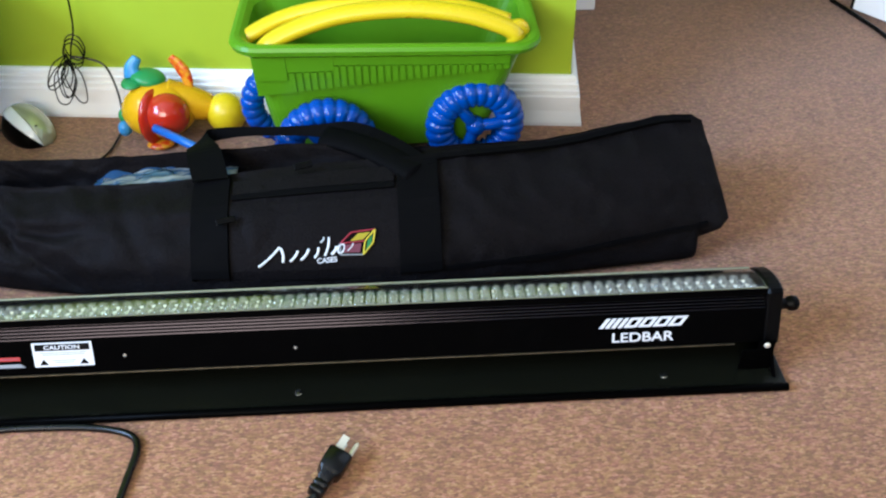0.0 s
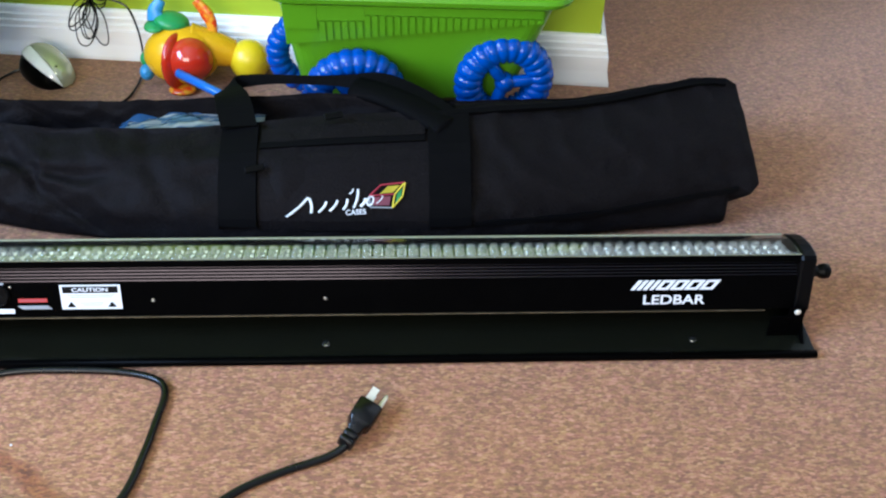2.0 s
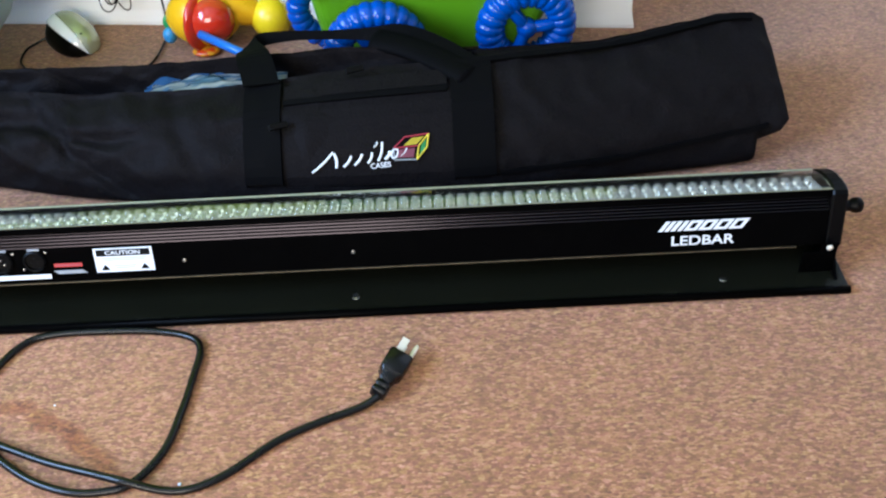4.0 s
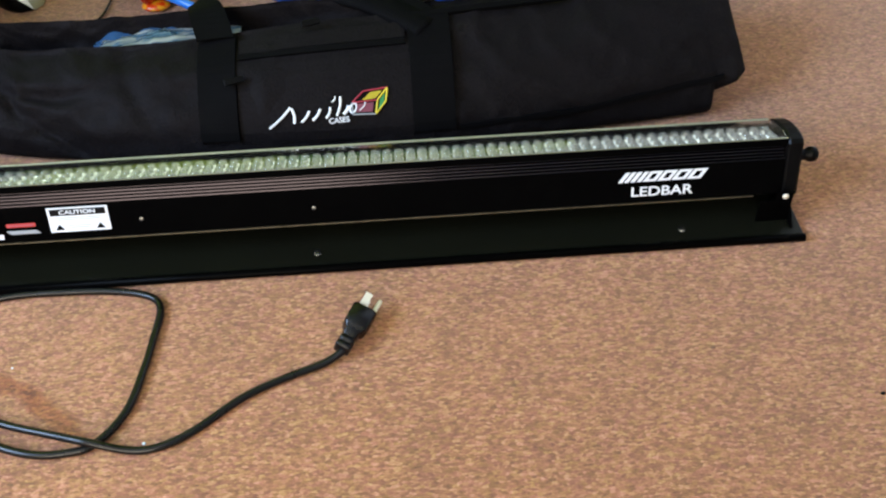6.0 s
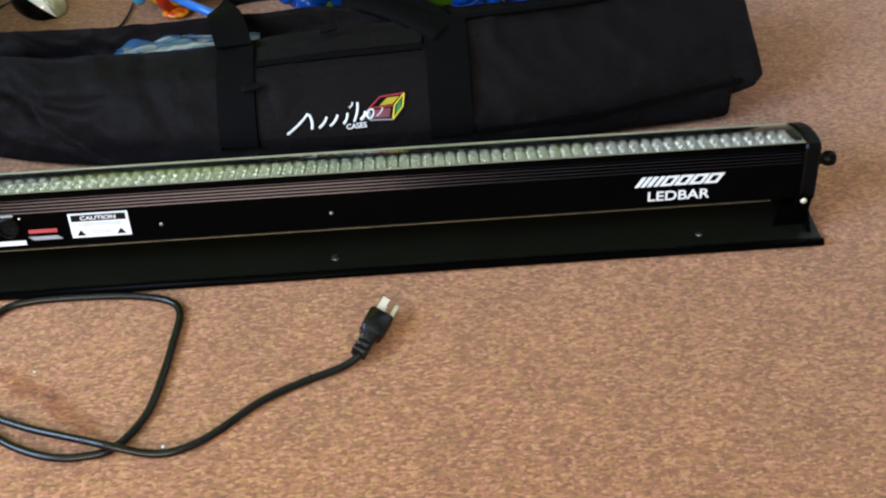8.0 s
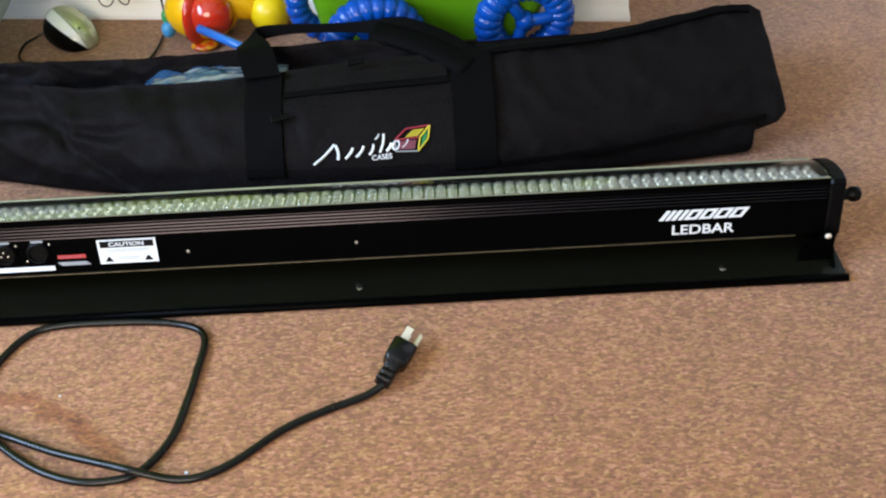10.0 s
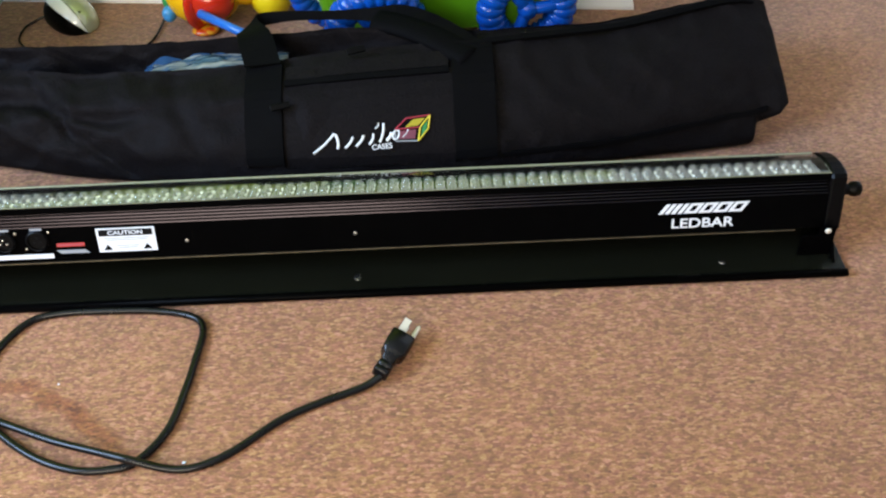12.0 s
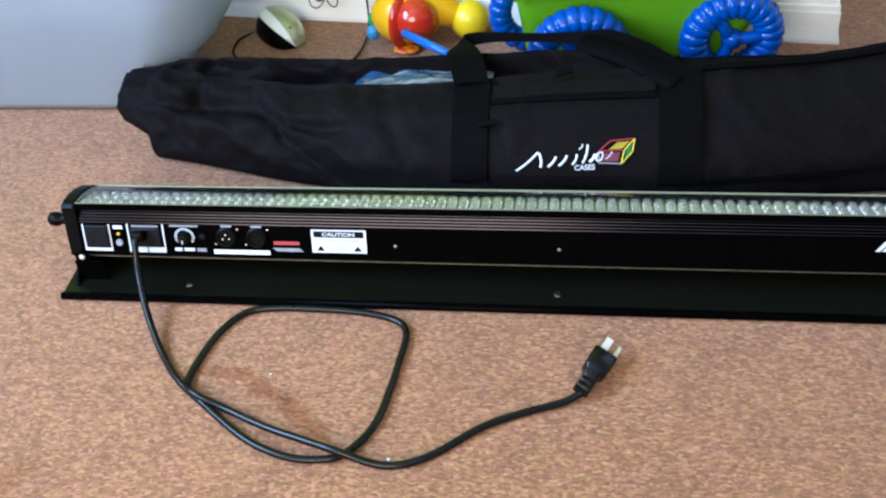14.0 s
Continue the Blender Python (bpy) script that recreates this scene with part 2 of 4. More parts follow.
YELLOW_TOY = mat("yellow_toy_plastic", (0.6512, 0.4884, 0.00888), 0.28, colour2=(0.6068, 0.4292, 0.0074), scale=10)
AMBER_TOY = mat("amber_toy_plastic", (0.666, 0.37, 0.00592), 0.25, colour2=(0.6364, 0.3256, 0.00592), scale=14)
RED_TOY = mat("red_toy_plastic", (0.4588, 0.0259, 0.00888), 0.15, colour2=(0.3848, 0.0148, 0.00592), scale=20, coat=0.5)
ORANGE_TOY = mat("orange_speckled_plastic", (0.56, 0.045, 0.006), 0.28, colour2=(0.62, 0.26, 0.01), scale=110, contrast=0.08)
SKY_TOY = mat("sky_blue_toy_plastic", (0.0444, 0.2664, 0.5328), 0.3)
LEAF_TOY = mat("leaf_green_toy_plastic", (0.0222, 0.2664, 0.074), 0.3)
ROD_BLUE = mat("blue_rod_plastic", (0.0111, 0.1332, 0.481), 0.3)
SILVER = mat("silver_green_shell", (0.46, 0.48, 0.36), 0.14, 0.45, colour2=(0.40, 0.42, 0.31), scale=20)
CHROME = mat("pale_mirror_trim", (0.88, 0.90, 0.92), 0.12, 0.05, coat=0.5)
BIN = mat("frosted_bin_plastic", (0.60, 0.64, 0.68), 0.34, colour2=(0.54, 0.58, 0.63), scale=6, transmission=0.72, ior=1.12)


# ---- building helpers ----
def part(name, bm, material, parent=None, label="", smooth=False):
    """One mesh object from a bmesh, under its thing."""
    me = bpy.data.meshes.new(name)
    bm.normal_update()
    bm.to_mesh(me)
    bm.free()
    me.materials.append(material)
    if smooth:
        for f in me.polygons:
            f.use_smooth = True
    ob = new(name, me)
    if parent:
        ob.parent = parent
    if label:
        tagged(ob, label)
    return ob


def thing(name, label, category, group="", kind=""):
    return tagged(new(name), label, category, group, kind)


def add_box(bm, x0, x1, y0, y1, z0, z1, bevel=0.0):
    vs = [bm.verts.new((x, y, z)) for x in (x0, x1) for y in (y0, y1) for z in (z0, z1)]
    fs = [bm.faces.new([vs[i] for i in q]) for q in ((0, 1, 3, 2), (4, 6, 7, 5), (0, 4, 5, 1), (2, 3, 7, 6), (0, 2, 6, 4), (1, 5, 7, 3))]
    if bevel:
        es = list({e for f in fs for e in f.edges})
        bmesh.ops.bevel(bm, geom=es, offset=bevel, segments=2, affect="EDGES", profile=0.5)
    return vs


def box(*a, bevel=0.0):
    bm = bmesh.new()
    add_box(bm, *a, bevel=bevel)
    return bm


def rings(loops, closed_ends=True, wrap=True):
    """A skin over loops of points."""
    bm = bmesh.new()
    rows = [[bm.verts.new(p) for p in lp] for lp in loops]
    n = len(rows[0])
    for a, b in zip(rows, rows[1:]):
        for i in range(n if wrap else n - 1):
            j = (i + 1) % n
            bm.faces.new((a[i], a[j], b[j], b[i]))
    if closed_ends and wrap:
        bm.faces.new(list(reversed(rows[0])))
        bm.faces.new(rows[-1])
    bmesh.ops.recalc_face_normals(bm, faces=bm.faces)
    return bm


def smooth_line(pts, steps=6):
    """Catmull-Rom through points."""
    pts = [Vector(p) for p in pts]
    out = []
    for i in range(len(pts) - 1):
        p0, p1, p2, p3 = pts[max(i - 1, 0)], pts[i], pts[i + 1], pts[min(i + 2, len(pts) - 1)]
        for k in range(steps):
            t = k / steps
            out.append(0.5 * (2 * p1 + (p2 - p0) * t + (2 * p0 - 5 * p1 + 4 * p2 - p3) * t * t + (3 * p1 - p0 - 3 * p2 + p3) * t ** 3))
    out.append(pts[-1])
    return out


def tube(pts, r, steps=6, sides=10, flat=1.0, up=(0, 0, 1), smooth_in=True):
    """A round or flattened tube along a smooth line."""
    line = smooth_line(pts, steps) if smooth_in else [Vector(p) for p in pts]
    loops = []
    for i, p in enumerate(line):
        d = (line[min(i + 1, len(line) - 1)] - line[max(i - 1, 0)]).normalized()
        side = d.cross(Vector(up))
        side = side.normalized() if side.length > 1e-4 else Vector((1, 0, 0))
        over = side.cross(d).normalized()
        rad = r(i / (len(line) - 1)) if callable(r) else r
        loops.append([p + side * rad * math.cos(a) + over * rad * flat * math.sin(a) for a in [2 * math.pi * k / sides for k in range(sides)]])
    return rings(loops)


def lathe(profile, m=Matrix(), sides=20):
    """Turns (radius, height) pairs about z, then moves by m."""
    loops = [[m @ Vector((max(r, 1e-5) * math.cos(a), max(r, 1e-5) * math.sin(a), h)) for a in [2 * math.pi * k / sides for k in range(sides)]] for r, h in profile]
    return rings(loops)


def ellipsoid(c, rx, ry, rz, m=Matrix(), u=20, v=12):
    bm = bmesh.new()
    bmesh.ops.create_uvsphere(bm, u_segments=u, v_segments=v, radius=1)
    bmesh.ops.transform(bm, matrix=Matrix.Translation(c) @ m @ Matrix.Diagonal((rx, ry, rz, 1)), verts=bm.verts)
    return bm


def plate(x0, x1, z0, z1, y=0.0192, thick=0.0006, shear=0.0):
    """A thin upright plate that faces -y."""
    bm = box(x0, x1, y, y + thick, z0, z1)
    for v in bm.verts:
        v.co.x += shear * (v.co.z - z0)
    return bm


def lettering(text, size, m, material, parent, name="lettering", label=""):
    cu = bpy.data.curves.new(name, "FONT")
    cu.body, cu.size, cu.extrude, cu.align_x, cu.align_y = text, size, 0.0002, "CENTER", "CENTER"
    cu.offset = size * 0.014
    tmp = new(name, cu)
    bpy.context.view_layer.update()
    me = bpy.data.meshes.new_from_object(tmp.evaluated_get(bpy.context.evaluated_depsgraph_get()))
    bpy.data.objects.remove(tmp)
    me.materials.clear()
    me.materials.append(material)
    me.transform(m)
    ob = new(name, me)
    ob.parent = parent
    if label:
        tagged(ob, label)
    return ob


# ---- the room ----
def structure(name, bm, material, label, category):
    return tagged(part(name, bm, material), label, category, kind="structure")


CX, CY, WALL_TURN = 0.942, 0.546, -6.2        # outside corner of the lime wall at the floor
W = pose(CX, CY, 0, 0, 0, WALL_TURN)          # local: x along the wall (leftwards negative), y into the wall

structure("floor", box(-1.6, 3.2, -2.5, 3.6, -0.05, 0.0), CARPET, "speckled brown loop-pile carpet floor", "floor")
bm = box(-2.7, -0.020, 0.014, 3.2, 0.0, 2.5)
bmesh.ops.transform(bm, matrix=W, verts=bm.verts)
structure("wall_north", bm, LIME, "lime green painted wall ending in an outside corner", "wall")


def baseboard_profile():
    """Depth and height: flared foot, flat face and three beads."""
    return [(0.014, 0.0), (-0.011, 0.0), (-0.0105, 0.005), (-0.0075, 0.013), (-0.0050, 0.022), (-0.0042, 0.032), (-0.0040, 0.044), (0.0010, 0.0445),
            (0.0010, 0.0475), (-0.0015, 0.049), (-0.0015, 0.053), (0.0035, 0.054), (0.0035, 0.0565), (0.0018, 0.058), (0.0018, 0.062),
            (0.0065, 0.063), (0.0065, 0.0655), (0.0050, 0.067), (0.0055, 0.071), (0.0080, 0.073), (0.014, 0.073)]


def board_turn(y):
    """Outer face of the board where it turns the corner."""
    return -0.7 * y - 0.008


sweep = [[W @ Vector((-2.7, y, z)) for y, z in baseboard_profile()],
         [W @ Vector((board_turn(y), y, z)) for y, z in baseboard_profile()],
         [W @ Vector((board_turn(y), 3.1, z)) for y, z in baseboard_profile()]]
structure("baseboard", rings(sweep), WHITE, "white moulded baseboard along the lime wall and round its corner", "baseboard")


def wall_with_window(name, axis, at, lo, hi, a0, a1, z0, z1, thick):
    bm = bmesh.new()
    t0, t1 = sorted((at, at + thick))
    for u0, u1, w0, w1 in ((lo, a0, 0, 2.5), (a1, hi, 0, 2.5), (a0, a1, 0, z0), (a0, a1, z1, 2.5)):
        if axis == "x":
            add_box(bm, t0, t1, u0, u1, w0, w1)
        else:
            add_box(bm, u0, u1, t0, t1, w0, w1)
    return structure(name, bm, PLASTER, "pale plastered wall with a window", "wall")


wall_with_window("wall_west", "x", -1.0, -2.5, 0.9, -1.25, 0.15, 0.75, 1.85, -0.12)
wall_with_window("wall_south", "y", -2.4, -1.6, 3.2, -0.97, 0.57, 0.73, 1.97, -0.12)
structure("wall_east", box(3.0, 3.12, -2.4, 3.6, 0, 2.5), PLASTER, "pale plastered wall", "wall")
structure("wall_far", box(1.2, 3.2, 3.4, 3.52, 0, 2.5), PLASTER, "pale plastered wall at the end of the passage", "wall")
structure("ceiling", box(-1.6, 3.2, -2.5, 3.6, 2.5, 2.56), PLASTER, "flat white ceiling", "ceiling")

# open white door beside the passage, with a cord along its foot
door = thing("door_1", "white painted door standing open on the carpet", "door", kind="structure")
D = pose(1.486, 0.885, 0, 0, 0, -57)
bm = box(0.0, 0.76, 0.0, 0.035, 0.006, 2.03, bevel=0.002)
bmesh.ops.transform(bm, matrix=D, verts=bm.verts)
part("door_panel", bm, WHITE, door)
bm = box(-0.006, 0.0, 0.002, 0.033, 0.006, 2.02)
bmesh.ops.transform(bm, matrix=D, verts=bm.verts)
part("door_edge", bm, BLACK_PLASTIC, door, "dark edge strip")
cord = thing("floor_cord", "thin black cord lying along the foot of the door", "cable")
part("cord", tube([(1.465, 0.93, 0.004), (1.478, 0.885, 0.004), (1.50, 0.80, 0.004), (1.513, 0.715, 0.004), (1.53, 0.62, 0.004), (1.60, 0.45, 0.004)], 0.004), RUBBER, cord)
structure("door_frame", box(0.985, 1.03, 0.93, 0.99, 0.0, 2.1, bevel=0.003), WHITE, "white painted door frame beyond the wall's corner", "door frame")


# ---- the light bar ----
bar = thing("led_light_bar", "long black light bar with clear lenses on a floor bracket", "light bar")
part("bracket_base", box(0.0, 1.07, 0.0, 0.078, 0.003, 0.006, bevel=0.0008), BRACKET, bar, "glossy black steel base plate")
part("bracket_lip", tube([(0.0, 0.0, 0.0045), (1.07, 0.0, 0.0045)], 0.0045, steps=1, sides=12), BLACK_METAL, bar, smooth=True)
for x in (0.0125, 1.0595):
    outline = [(0.010, 0.004), (0.018, 0.010), (0.030, 0.022), (0.038, 0.036), (0.050, 0.050), (0.070, 0.050), (0.076, 0.040), (0.077, 0.004)]
    part("end_plate", rings([[(x + dx, y, z) for y, z in outline] for dx in (-0.0014, 0.0014)]), BLACK_METAL, bar)
for x0, x1 in ((0.0142, 0.048), (1.024, 1.0578)):
    part("bracket_tab", box(x0, x1, 0.0255, 0.0275, 0.006, 0.0345, bevel=0.0006), BLACK_METAL, bar)
for x, y in ((0.144, 0.022), (0.557, 0.022), (0.944, 0.022)):
    part("base_screw", lathe([(0.0, 0.0), (0.0042, 0.0), (0.0038, 0.0008), (0.0, 0.0011)], Matrix.Translation((x, y, 0.006)), 14), STEEL, bar, "dull steel screw head")


for x in (0.026, 1.049):
    turn = Matrix.Translation((x, 0.0262, 0.041)) @ Matrix.Rotation(radians(90), 4, "X")
    part("bracket_bolt", lathe([(0.0, 0.0), (0.0034, 0.0), (0.0032, 0.0014), (0.0020, 0.0022), (0.0, 0.0024)], turn, 14), NICKEL, bar, "bright bolt head on the bracket")
    part("bolt_tab", box(x - 0.009, x + 0.009, 0.0262, 0.0278, 0.0345, 0.046, bevel=0.0006), BLACK_METAL, bar)

# the housing is tilted back in its bracket: local axes along, depth and height
TILT_BACK = radians(19)
H0 = Matrix(((1, 0, 0, 0), (0, math.cos(TILT_BACK), math.sin(TILT_BACK), 0.0355), (0, -math.sin(TILT_BACK), math.cos(TILT_BACK), 0.0378), (0, 0, 0, 1)))


def tilted(bm):
    bmesh.ops.transform(bm, matrix=H0, verts=bm.verts)
    return bm


def housing_profile():
    return [(0.0575, -0.0016), (0.002, -0.0016), (0.0, -0.0004), (0.0, 0.0382), (0.0068, 0.0536), (0.0068, 0.0545), (-0.0008, 0.0552), (-0.0008, 0.0595),
            (0.0012, 0.0605), (0.0012, 0.0522), (0.0550, 0.0522), (0.0550, 0.0600), (0.0575, 0.0600)]


def band_profile():
    pts = [(0.0065, 0.0385)]
    for k in range(5):
        t = k / 5
        d, w = 0.0066 * t, 0.0384 + 0.0150 * t
        pts += [(d - 0.0009, w), (d - 0.0005, w + 0.0013), (d + 0.0018, w + 0.0014), (d + 0.0022, w + 0.0026)]
    return pts + [(0.0072, 0.0534)]


X0, X1 = 0.024, 1.048
part("housing", tilted(rings([[(x, y, z) for y, z in housing_profile()] for x in (X0, X1)])), BLACK_METAL, bar)
part("ribbed_band", tilted(rings([[(x, y, z) for y, z in band_profile()] for x in (X0 + 0.0005, X1 - 0.0005)])), BAND, bar, "dark ribbed metal band")
part("edge_trim", tilted(box(X0, X1 - 0.03, -0.0010, 0.0012, -0.0026, -0.0015)), BRASS, bar, "thin worn metal edge")


def cap_profile():
    pts = [(0.0605, -0.002), (-0.002, -0.002), (-0.0035, 0.050)]
    for k in range(9):
        a = math.pi - math.pi * k / 8
        pts.append((0.0285 + 0.0325 * math.cos(a), 0.0560 + 0.0105 * math.sin(a)))
    pts.append((0.0600, 0.050))
    return pts


for x0, x1 in ((0.0082, X0), (X1, 1.0638)):
    part("end_cap", tilted(rings([[(x, 0.0275 + (y - 0.0275) * k, 0.029 + (z - 0.029) * k) for y, z in cap_profile()] for x, k in ((x0, 0.96), (x0 + 0.002, 1.0), (x1 - 0.002, 1.0), (x1, 0.97))])), BLACK_PLASTIC, bar)
for x, side, grow in ((0.0050, -1, 1.28), (1.0670, 1, 1.08)):
    turn = Matrix.Translation((x, 0.068, 0.060)) @ Matrix.Rotation(radians(90 * side), 4, "Y") @ Matrix.Diagonal((1, 1, grow, 1))
    part("knob", lathe([(0.0, 0.0), (0.0085, 0.0), (0.0085, 0.004), (0.0066, 0.006), (0.0058, 0.011), (0.0078, 0.013), (0.0085, 0.017), (0.0078, 0.021), (0.004, 0.0235), (0.0, 0.024)], turn, 18), BLACK_PLASTIC, bar, "round black plastic thumb knob", smooth=True)

part("led_bed", tilted(box(X0 + 0.001, X1 - 0.001, 0.0014, 0.0548, 0.0523, 0.0530)), LED_BED, bar, "grey board under the lenses")
cover_line = [(0.0014 + 0.0534 * k / 14, 0.0605 + 0.0044 * math.sin(math.pi * k / 14) ** 0.6) for k in range(15)]
cover_loop = cover_line + [(y, z - 0.0012) for y, z in reversed(cover_line)]
cover = part("lens_cover", tilted(rings([[(x, y, z) for y, z in cover_loop] for x in (X0 + 0.001, X1 - 0.001)])), COVER, bar, "curved clear acrylic cover", smooth=False)
cover.visible_shadow = False
# added strips that carry the cover's edge reflections as pale colour
part("cover_edge", tilted(box(X0, X1, 0.0548, 0.0574, 0.0602, 0.0622, bevel=0.0006)), EDGE_SHEEN, bar, "back edge of the cover with its pale reflection painted on")
part("cover_edge", tilted(box(X0, X1, -0.0006, 0.0012, 0.0606, 0.0616, bevel=0.0003)), EDGE_SHEEN, bar, "front edge of the cover with its pale highlight painted on")
lens_mesh = chip_mesh = None
PITCH = 0.0121
for row, y in enumerate((0.0095, 0.0215, 0.0335)):
    x = X0 + 0.0075
    while x < X1 - 0.006:
        if lens_mesh is None:
            lens = part("led_lens", lathe([(0.0051, 0.0), (0.0051, 0.0011), (0.0047, 0.0013), (0.0047, 0.0044), (0.0043, 0.0063), (0.0033, 0.0078), (0.0018, 0.0087), (0.0, 0.0090)], Matrix(), 14), LENS, bar, smooth=True)
            lens_mesh = lens.data
            chip = part("led_chip", lathe([(0.0, 0.0006), (0.0030, 0.0006), (0.0034, 0.0022), (0.0030, 0.0022), (0.0018, 0.0012), (0.0, 0.0012)], Matrix(), 10), LED_CHIP, lens, smooth=True)
            chip_mesh = chip.data
        else:
            lens = new("led_lens", lens_mesh)
            lens.parent = bar
            chip = new("led_chip", chip_mesh)
            chip.parent = lens
        lens.visible_shadow = False
        lens.matrix_basis = H0 @ Matrix.Translation((x, y, 0.0530))
        x += PITCH

# sockets and printing on the front of the bar
F = 0.0193
FACE = lambda x, z, y=F: Matrix.Translation((x, y, z)) @ Matrix.Rotation(radians(90), 4, "X") @ Matrix.Diagonal((1, 1.28, 1, 1))
LETTER = lambda x, z, y=F: Matrix.Translation((x, y, z)) @ Matrix.Rotation(radians(90), 4, "X")
# printing is laid out on an upright sheet, then carried to the tilted front
SHEET = H0 @ Matrix(((1.036, 0, 0, -0.61 * 0.036), (0, 1, 0, -0.02), (0, 0, 1 / 1.28, -0.0502 / 1.28), (0, 0, 0, 1)))
BEFORE = set(bar.children)


def frame_plate(name, x0, x1, z0, z1, w, material, label, thin_top=True):
    bm = bmesh.new()
    for a in ((x0, x0 + w, z0, z1), (x1 - w, x1, z0, z1)):
        add_box(bm, a[0], a[1], F, F + 0.0006, a[2], a[3])
    if thin_top:
        add_box(bm, x0 + w, x1 - w, F, F + 0.0006, z1 - w, z1)
    return part(name, bm, material, bar, label)


frame_plate("outlet_outline", 0.0475, 0.079, 0.059, 0.0965, 0.0016, PRINT, "white printed outline", False)
part("outlet_strip", plate(0.0475, 0.079, 0.0555, 0.060), PRINT, bar, "white printed strip")
outlet = part("outlet_socket", box(0.051, 0.0765, 0.0165, 0.0205, 0.0625, 0.0955, bevel=0.0012), SOCKET, bar, "black power outlet")
for dx in (-0.0045, 0.0045):
    part("slot", box(0.06375 + dx - 0.0009, 0.06375 + dx + 0.0009, 0.0162, 0.0168, 0.068, 0.076), PRINT_BLACK, outlet)
part("slot", lathe([(0.0, 0.0), (0.0025, 0.0), (0.0, 0.0003)], FACE(0.06375, 0.0865, 0.0166), 10), PRINT_BLACK, outlet)
part("printed_mark", plate(0.083, 0.0935, 0.090, 0.095), PRINT, bar)
part("indicator", lathe([(0.0, 0), (0.0019, 0), (0.0017, 0.0014), (0, 0.002)], FACE(0.0885, 0.0825), 12), AMBER_TOY, bar, "small amber indicator lamp")
ring = bmesh.new()
bmesh.ops.create_cone(ring, cap_ends=True, segments=16, radius1=0.0042, radius2=0.0036, depth=0.003)
bmesh.ops.transform(ring, matrix=FACE(0.088, 0.069), verts=ring.verts)
part("push_button", ring, PRINT_GREY, bar, "small round grey push button")
frame_plate("inlet_outline", 0.0985, 0.140, 0.0595, 0.098, 0.0016, PRINT, "white printed outline", False)
part("inlet_strip", plate(0.104, 0.134, 0.0935, 0.096), PRINT_GREY, bar)
part("power_inlet", box(0.102, 0.136, 0.0165, 0.0205, 0.0645, 0.0925, bevel=0.0015), SOCKET, bar, "black power inlet with fuse drawer")
part("print_block", plate(0.1085, 0.1185, 0.0545, 0.0625), PRINT, bar)
part("print_block", plate(0.120, 0.1395, 0.0545, 0.0625), PRINT, bar)
part("print_block", plate(0.0985, 0.1025, 0.0545, 0.0625), PRINT, bar)
part("dial_strip", plate(0.147, 0.179, 0.095, 0.0975), PRINT_GREY, bar)
arc = bmesh.new()
arc_pts = [(0.1625 + 0.0112 * math.cos(a), 0.0795 + 0.0140 * math.sin(a)) for a in [radians(-40 + 260 * k / 20) for k in range(21)]]
arc_in = [(0.1625 + (x - 0.1625) * 0.74, 0.0795 + (z - 0.0795) * 0.74) for x, z in arc_pts]
va = [arc.verts.new((x, F, z)) for x, z in arc_pts]
vb = [arc.verts.new((x, F, z)) for x, z in arc_in]
for i in range(20):
    arc.faces.new((va[i], vb[i], vb[i + 1], va[i + 1]))
bmesh.ops.solidify(arc, geom=list(arc.faces), thickness=0.0005)
part("dial_scale", arc, PRINT, bar, "white printed dial arc")
part("dial_knob", lathe([(0.0, 0), (0.0066, 0), (0.0062, 0.006), (0.0052, 0.0075), (0, 0.008)], FACE(0.1625, 0.079), 18), BLACK_PLASTIC, bar, "black rotary dial knob")
part("dial_pointer", box(0.1620, 0.1630, 0.0108, 0.0116, 0.0725, 0.078), PRINT, bar)
part("aux_button", lathe([(0.0, 0), (0.004, 0), (0.0036, 0.002), (0, 0.0024)], FACE(0.183, 0.081), 14), PRINT_BLACK, bar)
for a, b in ((0.150, 0.158), (0.1605, 0.172)):
    part("print_block", plate(a, b, 0.058, 0.0625), PRINT, bar)
part("print_block", plate(0.1745, 0.185, 0.0575, 0.0625), PRINT_GREY, bar)
for x, male in ((0.2095, True), (0.2425, False)):
    xlr = part("signal_socket", lathe([(0.0, 0.0), (0.0115, 0.0), (0.0115, 0.0015), (0.0098, 0.003), (0.0088, 0.003), (0.0086, 0.0008), (0.0, 0.0006)], FACE(x, 0.081), 24), BLACK_PLASTIC, bar, "round black three-pin signal socket")
    for k in range(3):
        a = radians(90 + 120 * k)
        part("pin", lathe([(0.0, 0), (0.0011, 0), (0.001, 0.003 if male else 0.0008), (0, 0.0032 if male else 0.001)], FACE(x + 0.004 * math.cos(a), 0.081 + 0.004 * math.sin(a), F - 0.0006), 8), STEEL if male else PRINT_BLACK, xlr)
    for dx, dz in ((0.0125, 0.0115), (-0.0125, -0.0115)):
        part("socket_screw", lathe([(0.0, 0), (0.0016, 0), (0.0012, 0.0008), (0, 0.001)], FACE(x + dx, 0.081 + dz), 10), STEEL, bar, "small steel screw")
    part("print_block", plate(x - 0.0055, x + 0.0065, 0.0955, 0.0985), PRINT_GREY, bar)
part("signal_strip", plate(0.1935, 0.2555, 0.0545, 0.0610), PRINT, bar, "white printed strip")
st = bmesh.new()
add_box(st, 0.2605, 0.2885, F, F + 0.0006, 0.0705, 0.0755)
part("red_sticker", st, PRINT_RED, bar, "small red sticker")
part("sticker_line", plate(0.262, 0.287, 0.0725, 0.0738, F - 0.0004), PRINT_PINK, bar)
tail = plate(0.2635, 0.2925, 0.0605, 0.0655, shear=-0.9)
